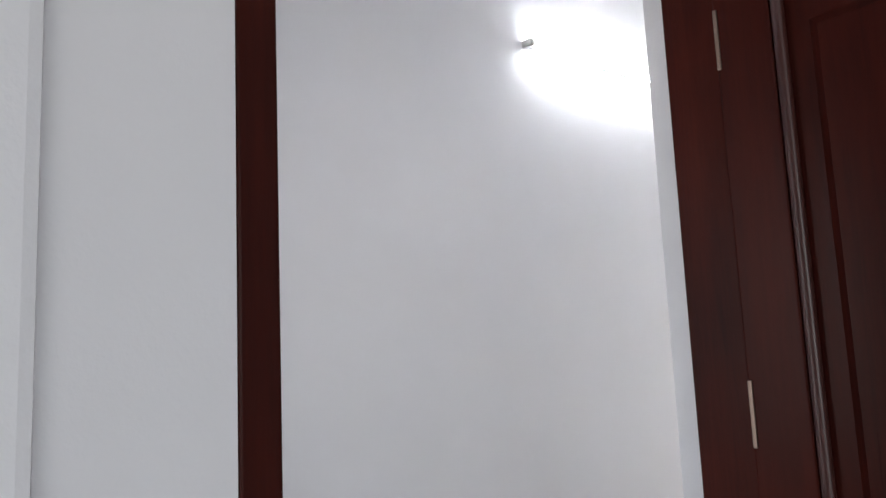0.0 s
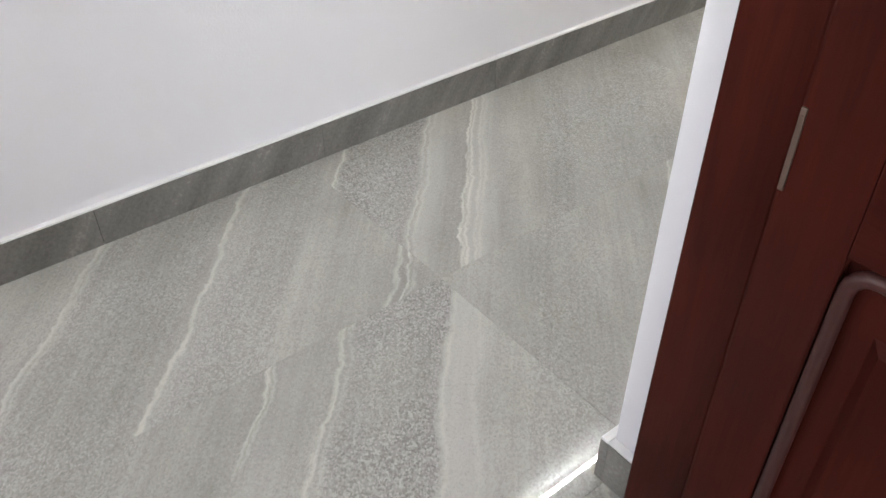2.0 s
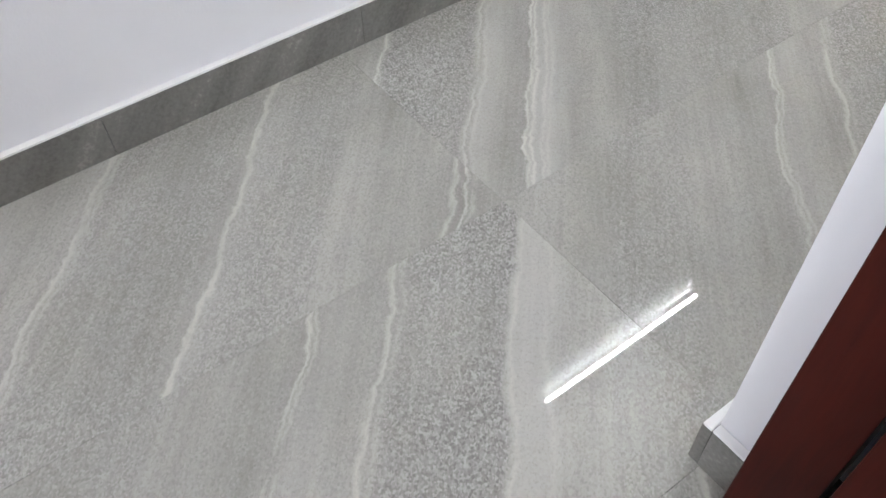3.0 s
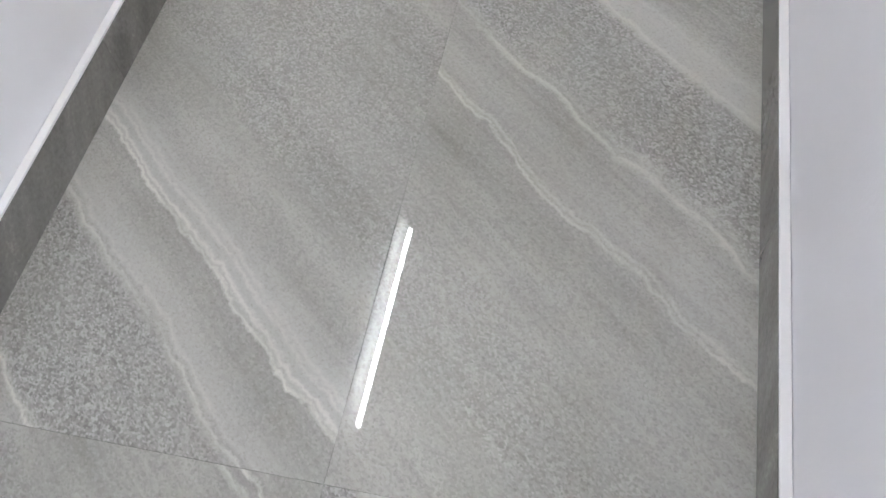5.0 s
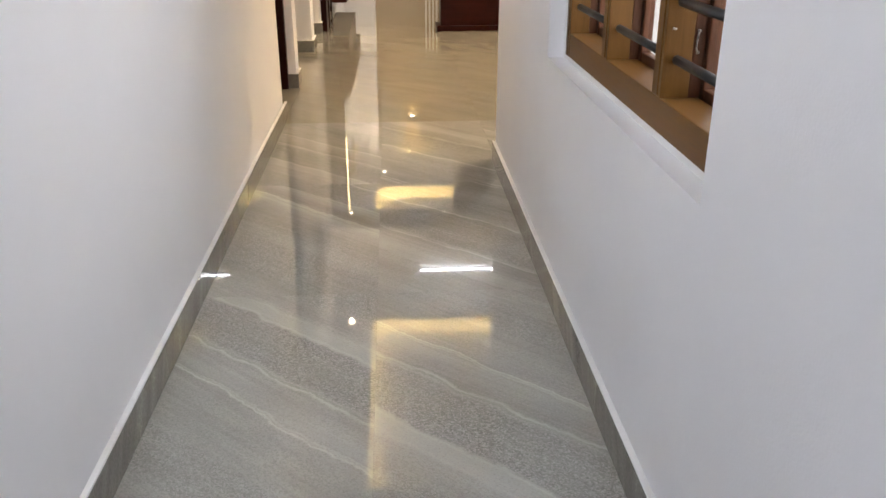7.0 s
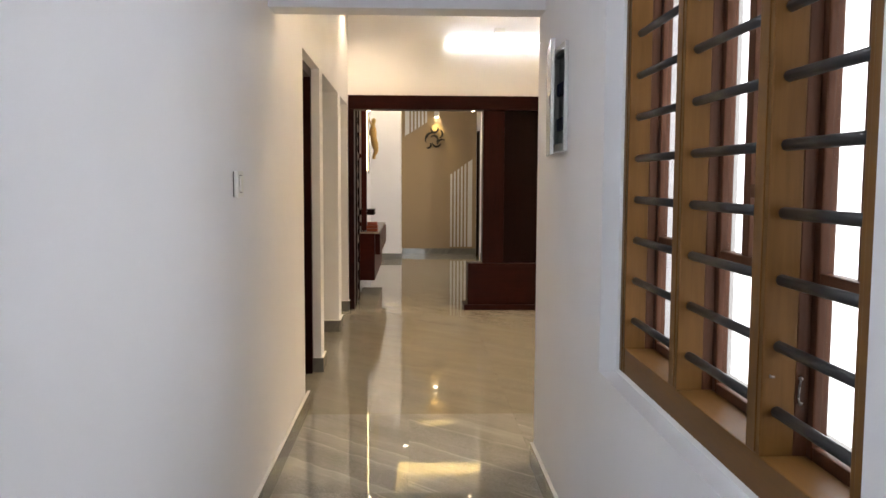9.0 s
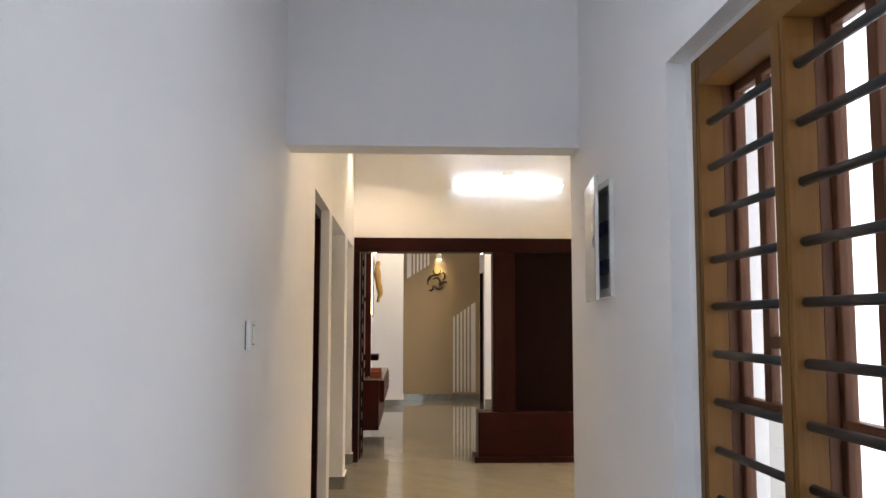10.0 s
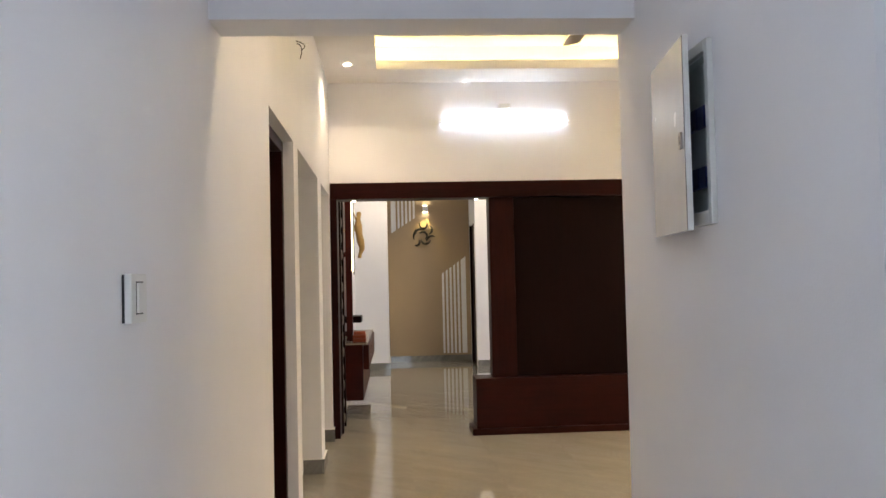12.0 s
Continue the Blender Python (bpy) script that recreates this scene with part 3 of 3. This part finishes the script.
# ---------------------------------------------------------------- corridor fittings
sw = thing("light_switch", "white plastic rocker light switch on the wall", "light switch")
# thin black slip drawn for the shaded gap behind the proud plate
piece("gap_shade", IRON, sw, 0.0005, 0.003, 3.204, 3.296, 1.287, 1.376)
piece("plate", PLASTIC, sw, 0.003, 0.017, 3.207, 3.302, 1.285, 1.378, 0.003)
piece("gap", IRON, sw, 0.0168, 0.0173, 3.233, 3.277, 1.3015, 1.3635)
piece("rocker", PLASTIC, sw, 0.0169, 0.0215, 3.236, 3.274, 1.304, 1.361, 0.0015)

db = thing("distribution_box", "white steel electrical distribution box with its door ajar", "fuse box")
DY0, DY1, DZ0, DZ1 = 3.394, 3.758, 1.461, 1.868
bm = bmesh.new()
for y0, y1, z0, z1 in ((DY0, NICHE[0] + 0.002, DZ0, DZ1), (NICHE[1] - 0.002, DY1, DZ0, DZ1), (NICHE[0] + 0.002, NICHE[1] - 0.002, DZ0, NICHE[2] + 0.002),
                       (NICHE[0] + 0.002, NICHE[1] - 0.002, NICHE[3] - 0.002, DZ1)):
    box(bm, 1.186, 1.1995, y0, y1, z0, z1, 0.002)
part("flange", bm, ENAMEL, db)
DARKBOX = plain("dark_box_interior", (0.58, 0.62, 0.62), 0.5)
bm = box(bmesh.new(), 1.225, 1.23, NICHE[0] + 0.001, NICHE[1] - 0.001, NICHE[2] + 0.001, NICHE[3] - 0.001)
for y0, y1, z0, z1 in ((NICHE[0] + 0.001, NICHE[0] + 0.003, NICHE[2], NICHE[3]), (NICHE[1] - 0.003, NICHE[1] - 0.001, NICHE[2], NICHE[3]),
                       (NICHE[0], NICHE[1], NICHE[2] + 0.001, NICHE[2] + 0.003), (NICHE[0], NICHE[1], NICHE[3] - 0.003, NICHE[3] - 0.001)):
    box(bm, 1.2, 1.225, y0, y1, z0, z1)
part("interior", bm, DARKBOX, db, "dark grey inside of the box")
BREAKER = plain("blue_breaker", (0.03, 0.05, 0.20), 0.4)
for z in (1.55, 1.69):
    for k in range(6):
        piece("breaker", BREAKER, db, 1.212, 1.2248, DY0 + 0.05 + 0.045 * k, DY0 + 0.091 + 0.045 * k, z, z + 0.05, 0.003)
d_root = new("lid")
d_root.parent = db
d_root.matrix_world = Matrix.Translation((1.184, DY1 - 0.006, 0)) @ Matrix.Rotation(radians(-6.6), 4, "Z")
lid = piece("lid_plate", ENAMEL, d_root, -0.007, 0.0, -0.346, 0.0, DZ0 - 0.012, DZ1 + 0.010, 0.002)
piece("lid_return", ENAMEL, d_root, -0.001, 0.006, -0.346, -0.340, DZ0 - 0.012, DZ1 + 0.010, 0.001)
# dark line down the free edge of the lid's face
piece("lid_edge_line", IRON, d_root, -0.0078, -0.0070, -0.3462, -0.3432, DZ0 - 0.012, DZ1 + 0.010)
piece("latch", STEEL, d_root, -0.012, -0.006, -0.322, -0.304, 1.63, 1.668, 0.002)
piece("latch_slot", IRON, d_root, -0.0125, -0.0118, -0.317, -0.309, 1.640, 1.660)

# ---------------------------------------------------------------- doorway in the far left wall
LOCAL = Matrix.Translation((0, 4.05, 0)) @ Matrix.Rotation(SLANT, 4, "Z")
d2 = tagged(new("door_2"), "dark wooden door frame with a shut leaf set deep in the wall", "door", kind="structure")
d2.matrix_world = LOCAL
for y0, y1 in ((1.071, 1.131), (1.929, 1.989)):
    piece("jamb", PARTWOOD, d2, -0.170, -0.055, y0, y1, 0.0, 2.04, 0.003)
piece("head", PARTWOOD_H, d2, -0.170, -0.055, 1.071, 1.989, 2.04, 2.099, 0.003)
piece("leaf", DARKWOOD, d2, -0.160, -0.125, 1.132, 1.928, 0.008, 2.038, 0.002)

# loose wires hanging from a lamp point
wires = thing("loose_wires", "short loose lamp wires hanging out of the wall", "wires")
for k, (dx, dz, col) in enumerate(((0.05, -0.06, IRON), (0.07, -0.03, PLASTIC), (0.03, -0.09, IRON))):
    bm = bmesh.new()
    pts = [(on_side(6.24) + 0.001 + dx * math.sin(q * 0.5), 6.24 + 0.02 * k + 0.015 * math.sin(q * 0.9 + k), 2.70 + dz * (q / 5) ** 1.5) for q in range(6)]
    for p, q in zip(pts, pts[1:]):
        rod(bm, p, q, 0.0025, 6)
    part("wire", bm, col, wires)


# ---------------------------------------------------------------- living room lamps and fan
def downlight(x, y, z, r, group):
    root = thing("downlight", "small round lit recessed downlight", "downlight", group, (x, y, z))
    bm = bmesh.new()
    rod(bm, (0, 0, -0.006), (0, 0, -0.0005), r, 24)
    part("trim", bm, PLASTIC, root, "", True)
    part("lens", rod(bmesh.new(), (0, 0, -0.009), (0, 0, -0.0061), r * 0.72, 24), LAMP_WARM, root, "glowing warm lens")
    return root


for lx, ly, watts in LIVING_LAMPS:
    downlight(lx, ly, 3.09, 0.045, "ceiling downlights")
for lx in (0.16, 1.24):
    downlight(lx, 8.95, 2.067, 0.022, "partition downlights")
for lx, ly in SITTING_LAMPS:
    downlight(lx, ly, 3.09, 0.045, "ceiling downlights")
for a, b, c, d in (HOLE, HOLE_SITTING):
    cove = thing("cove_light", "amber light strip hidden in the ceiling cove", "light strip", "cove light strips")
    for x0, x1, y0, y1 in ((a - 0.105, a - 0.09, c, d), (b + 0.09, b + 0.105, c, d), (a - 0.09, b + 0.09, d + 0.095, d + 0.11), (a - 0.09, b + 0.09, c - 0.105, c - 0.09)):
        piece("strip", LED_AMBER, cove, x0, x1, y0, y1, 3.131, 3.139)

fan = thing("ceiling_fan", "brown three-bladed ceiling fan at rest", "ceiling fan", at=(1.56, 5.85, 0))
FANB = plain("grey_brown_fan_enamel", (0.40, 0.37, 0.35), 0.3)
part("rod", rod(bmesh.new(), (0, 0, 2.80), (0, 0, 3.33), 0.012, 12), FANB, fan, "", True)
bm = rod(bmesh.new(), (0, 0, 2.71), (0, 0, 2.76), 0.075, 24, 0.095)
rod(bm, (0, 0, 2.76), (0, 0, 2.80), 0.095, 24, 0.05)
part("motor", bm, FANB, fan, "", True)
part("canopy", rod(bmesh.new(), (0, 0, 3.27), (0, 0, 3.328), 0.035, 20, 0.06), FANB, fan, "", True)
for k in range(3):
    bm = bmesh.new()
    ring = []
    for r, w in ((0.09, 0.03), (0.16, 0.050), (0.35, 0.055), (0.60, 0.052), (0.62, 0.046)):
        ring.append([bm.verts.new(c) for c in ((-w, r, 2.735 - w * 0.2), (w, r, 2.735 + w * 0.2), (w, r, 2.740 + w * 0.2), (-w, r, 2.740 - w * 0.2))])
    for p, q in zip(ring, ring[1:]):
        for e in range(4):
            bm.faces.new((p[e], p[(e + 1) % 4], q[(e + 1) % 4], q[e]))
    bm.faces.new(ring[0])
    bm.faces.new(ring[-1][::-1])
    bmesh.ops.recalc_face_normals(bm, faces=bm.faces)
    bl = part("blade", bm, FANB, fan)
    bl.rotation_euler = (0, 0, radians(120 * k - 2))

# ---------------------------------------------------------------- sitting room: television wall
FRET = plain("worn_carving_paint", (0.15, 0.12, 0.10), 0.6)
screen = thing("carved_screen", "dark carved wooden screen panel beside the partition", "screen")
piece("board", DARKWOOD, screen, -0.060, 0.006, 9.075, 9.50, 0.0, 2.55, 0.003)
for k in range(16):
    z = 0.10 + 0.15 * k
    bm = rod(bmesh.new(), (0.005, 9.285 + 0.05 * (-1) ** k, z), (0.024, 9.285 + 0.05 * (-1) ** k, z), 0.055, 14, 0.040)
    part("carving", bm, FRET, screen, "pale carved scroll")
for y in (9.077, 9.47):
    piece("border", DARKWOOD, screen, 0.005, 0.026, y, y + 0.03, 0.0, 2.55, 0.003)

tv = thing("wall_panel", "brown wooden wall panel of the television unit", "wall panel")
piece("board", REDWOOD, tv, 0.012, 0.075, 10.02, 10.06, 0.75, 2.55, 0.003)
for z in (0.80, 1.60, 2.45):
    piece("bracket", REDWOOD, tv, -0.071, 0.013, 10.045, 10.06, z, z + 0.05)
piece("back", REDWOOD, tv, -0.099, -0.07, 10.06, 12.4, 0.75, 2.55, 0.003)
piece("led_strip", LED_WARM, tv, 0.0755, 0.090, 10.03, 10.05, 1.45, 2.50, 0.0, "glowing warm light strip")
piece("edge_frame", IRON, tv, 0.090, 0.100, 10.02, 10.06, 1.42, 2.55, 0.003, "black edge frame")
cab = thing("floating_cabinet", "dark red wooden floating television cabinet with drawers", "cabinet")
piece("carcass", REDWOOD_H, cab, -0.099, 0.178, 9.80, 12.0, 0.185, 0.728, 0.003)
piece("top", plain("pale_cabinet_top", (0.34, 0.27, 0.2), 0.2), cab, -0.099, 0.225, 9.79, 12.0, 0.728, 0.745, 0.002, "pale polished top")
for k in range(3):
    dr = piece("drawer", REDWOOD_H, cab, 0.1785, 0.236, 9.86 + 0.71 * k, 10.54 + 0.71 * k, 0.48, 0.72, 0.003)
    piece("knob", STEEL, dr, 0.236, 0.253, 10.19 + 0.71 * k, 10.21 + 0.71 * k, 0.59, 0.61, 0.004)
shelf = thing("small_shelf", "small dark wooden block shelf on the wall panel", "shelf")
piece("block", DARKWOOD, shelf, -0.069, 0.152, 10.20, 10.55, 0.925, 0.99, 0.003)
chest = thing("wooden_chest", "small carved red-brown wooden chest on the cabinet", "box", at=(0, 0, 0))
CHEST = wood("chest_wood", (0.16, 0.03, 0.014), (0.32, 0.07, 0.028), 0.35, axis=0)
piece("body", CHEST, chest, 0.075, 0.205, 9.95, 10.10, 0.745, 0.815, 0.004)
bm = rod(bmesh.new(), (0.082, 10.025, 0.812), (0.198, 10.025, 0.812), 0.040, 16)
part("lid", bm, CHEST, chest, "", True)
for k in range(5):
    piece("stud", STEEL, chest, 0.085 + 0.025 * k, 0.091 + 0.025 * k, 9.944, 9.951, 0.775, 0.781, 0.001)
# a plain gilded figure
bm = bmesh.new()
joints = [((0.135, 10.5, 2.07), 0.028), ((0.13, 10.5, 2.02), 0.022), ((0.125, 10.5, 1.94), 0.046), ((0.135, 10.5, 1.85), 0.036),
          ((0.150, 10.5, 1.78), 0.042), ((0.165, 10.5, 1.70), 0.028), ((0.140, 10.5, 1.64), 0.018), ((0.135, 10.5, 1.60), 0.022)]
for (p, r), (q, r2) in zip(joints, joints[1:]):
    rod(bm, p, q, r, 10, r2)
    bmesh.ops.create_icosphere(bm, subdivisions=2, radius=r, matrix=Matrix.Translation(p))
for s in (-1, 1):
    rod(bm, (0.125, 10.5, 1.97), (0.105 + 0.035 * s, 10.5 + 0.05 * s, 2.10), 0.012, 8, 0.008)
rod(bm, (0.13, 10.5, 1.9), (0.03, 10.5, 1.9), 0.008, 8)
rod(bm, (0.03, 10.5, 1.9), (-0.075, 10.5, 1.9), 0.008, 8)
fig = tagged(finish("figurine", bm, plain("gilded_wood", (0.55, 0.36, 0.13), 0.35, 0.5), True), "gilded carved wall figurine", "figurine")
fuse = fig.modifiers.new("fuse", "REMESH")
fuse.mode, fuse.voxel_size, fuse.use_smooth_shade = "VOXEL", 0.006, True

# ---------------------------------------------------------------- feature wall
for k in range(6):
    x0 = 1.29 + 0.0635 * k
    x1 = x0 + (0.080 if k == 5 else 0.034)
    for low in (True, False):
        a = x0 if low else 0.465 + (0 if k == 0 else 0.110 + 0.0635 * (k - 1))
        e = x1 if low else a + (0.080 if k == 0 else 0.034)
        z0, z1 = (0.13, 0.13) if low else (2.13 + (a - 0.465) * 0.62, 2.13 + (e - 0.465) * 0.62)
        t0, t1 = (1.445 + (a - 1.29) * 0.7, 1.445 + (e - 1.29) * 0.7) if low else (3.09, 3.09)
        bm = bmesh.new()
        f = [bm.verts.new(c) for c in ((a, 15.288, z0), (e, 15.288, z1), (e, 15.288, t1), (a, 15.288, t0))]
        g = [bm.verts.new(c) for c in ((a, 15.3, z0), (e, 15.3, z1), (e, 15.3, t1), (a, 15.3, t0))]
        bm.faces.new(f)
        for q in range(4):
            bm.faces.new((f[q], g[q], g[(q + 1) % 4], f[(q + 1) % 4]))
        bmesh.ops.recalc_face_normals(bm, faces=bm.faces)
        tagged(finish("wall_strip", bm, PUTTY), "white raised strip with a slanting end on the beige wall", "wall strip", "white strips on the beige wall")

sconce = thing("wall_sconce", "small up and down wall lamp glowing warm", "wall lamp", at=(1.035, 15.3, 2.52))
piece("body", ENAMEL, sconce, -0.045, 0.045, -0.095, -0.0005, -0.05, 0.05, 0.006)
for z in (-0.054, 0.051):
    piece("lens", LAMP_WARM, sconce, -0.036, 0.036, -0.085, -0.012, z, z + 0.003, 0.0, "glowing warm lens")

orn = bmesh.new()
# curled strokes of the ornament: centre across and up, radius, from and to angle
for cx, cz, r, a0, a1 in ((0.011, 0.142, 0.064, 150, 390), (-0.03, -0.056, 0.125, 62, 205), (-0.166, 0.03, 0.05, -80, 40), (0.0, -0.045, 0.067, -60, 150),
                          (0.075, 0.052, 0.078, -75, 70), (0.148, -0.135, 0.085, 55, 185), (-0.112, -0.15, 0.056, -115, 40), (0.045, -0.1, 0.078, 185, 345)):
    pts = []
    for q in range(13):
        an = radians(a0 + (a1 - a0) * q / 12)
        pts.append(((0.99 + cx + r * math.cos(an), 15.275, 2.125 + cz + r * math.sin(an)), max(0.006, 0.019 * math.sin(math.pi * (q + 1.4) / 14.8))))
    for (p, r1), (q, r2) in zip(pts, pts[1:]):
        rod(orn, p, q, r1, 8, r2)
rod(orn, (0.97, 15.278, 2.13), (0.97, 15.3, 2.13), 0.008, 8)
tagged(finish("wall_ornament", orn, plain("matte_black_metal", (0.010, 0.009, 0.008), 0.75), True), "black curled metal wall ornament", "wall ornament")

d3 = tagged(new("door_3"), "dark wooden door in the side of the niche", "door", kind="structure")
piece("jamb", DARKWOOD, d3, 1.755, 1.84, 14.501, 14.56, 0, 2.219, 0.003)
piece("jamb", DARKWOOD, d3, 1.755, 1.84, 15.14, 15.199, 0, 2.219, 0.003)
piece("leaf", DARKWOOD, d3, 1.79, 1.83, 14.561, 15.139, 0.008, 2.219, 0.003)


# ---------------------------------------------------------------- skirting
def skirting(x0, y0, x1, y1, side, cap=True, length=0.6, height=0.1, thick=0.018):
    """Pieces of stone skirting along a wall's foot from (x0, y0) to (x1, y1); side: which way they stand proud, to the left (1) or right (-1)."""
    a, b = Vector((x0, y0, 0)), Vector((x1, y1, 0))
    d = (b - a).normalized()
    total = (b - a).length
    n_pieces = max(1, round(total / length))
    turn = Matrix.Rotation(math.atan2(d.y, d.x), 4, "Z")
    lo, hi = (0.0, thick) if side > 0 else (-thick, 0.0)
    step = total / n_pieces
    root = new("baseboard")
    tagged(root, "grey stone skirting with a white top edge", "baseboard", kind="structure")
    root.matrix_world = Matrix.Translation(a) @ turn
    bm = box(bmesh.new(), 0.0006, step - 0.0006, lo, hi, 0.0, height, 0.001)
    me = bpy.data.meshes.new("skirting_tile")
    bm.to_mesh(me)
    bm.free()
    me.materials.append(SKIRT)
    for i in range(n_pieces):
        ob = new("skirting_tile", me)
        ob.parent = root
        ob.location = (i * step, 0, 0)
    if cap:
        bm = box(bmesh.new(), 0, total, lo + 0.001, hi - 0.001, height, height + 0.006, 0.002)
        part("putty_edge", bm, PUTTY, root, "white putty edge")
    return root


skirting(0, -2.2, 0, 5.12, -1)
skirting(1.2, -2.2, 1.2, DOOR_A, 1)
skirting(1.2, DOOR_B - 0.018, 1.2, 4.13, 1)
skirting(1.2, DOOR_B, 1.26, DOOR_B, -1)
skirting(1.2, 4.13, 4.4, 4.13, 1)
for a, e in ((6.04, 6.25), (7.58, 7.88)):
    skirting(on_side(a), a - 0.018, on_side(e), e, -1)
    skirting(-0.13 + on_side(a), a, on_side(a), a, -1, length=0.3)
skirting(-0.2, 8.75, on_side(8.75), 8.75, -1)
skirting(on_side(8.75), 8.732, on_side(8.86), 8.86, -1, length=0.3)
skirting(-0.1, 14.25, 0.407, 14.25, -1)
skirting(0.407, 14.232, 0.407, 15.3, -1)
skirting(0.407, 15.3, 1.76, 15.3, -1, cap=False)
skirting(1.76, 14.3, 4.4, 14.3, -1)

# ---------------------------------------------------------------- floor tiles, 0.6 by 1.2 m, joints in line
tile_mesh = {}
# which print lies where in the corridor, and whether it is turned end for end
PRINTS = {(0, -1): (STONE_C, False), (0, 0): (STONE_B, False), (0, 1): (STONE_A, False), (0, 2): (STONE_B, True),
          (1, -1): (STONE_A, False), (1, 0): (STONE_A, False), (1, 1): (STONE_A, True), (1, 2): (STONE_C, False)}


def tile_data(mat):
    if mat.name not in tile_mesh:
        me = bpy.data.meshes.new("floor_tile")
        box_bm = box(bmesh.new(), 0.0003, 0.5997, 0.0003, 1.1997, -0.009, 0.0)
        box_bm.to_mesh(me)
        box_bm.free()
        me.materials.append(mat)
        tile_mesh[mat.name] = me
    return tile_mesh[mat.name]


for i in range(-4, 7):
    for j in range(-3, 13):
        x, y = 0.005 + 0.6 * i, 0.18 + 1.2 * j
        if x > 1.15 and 0.1 < y < 2.7 or x < -0.3 and y < 3.5:
            continue
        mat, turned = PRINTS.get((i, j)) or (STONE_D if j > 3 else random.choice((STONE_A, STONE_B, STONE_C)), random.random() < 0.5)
        ob = new("floor_tile", tile_data(mat))
        ob.parent = floor
        ob.location = (x + 0.6, y + 1.2, 0) if turned else (x, y, 0)
        ob.rotation_euler = (0, 0, math.pi if turned else 0)
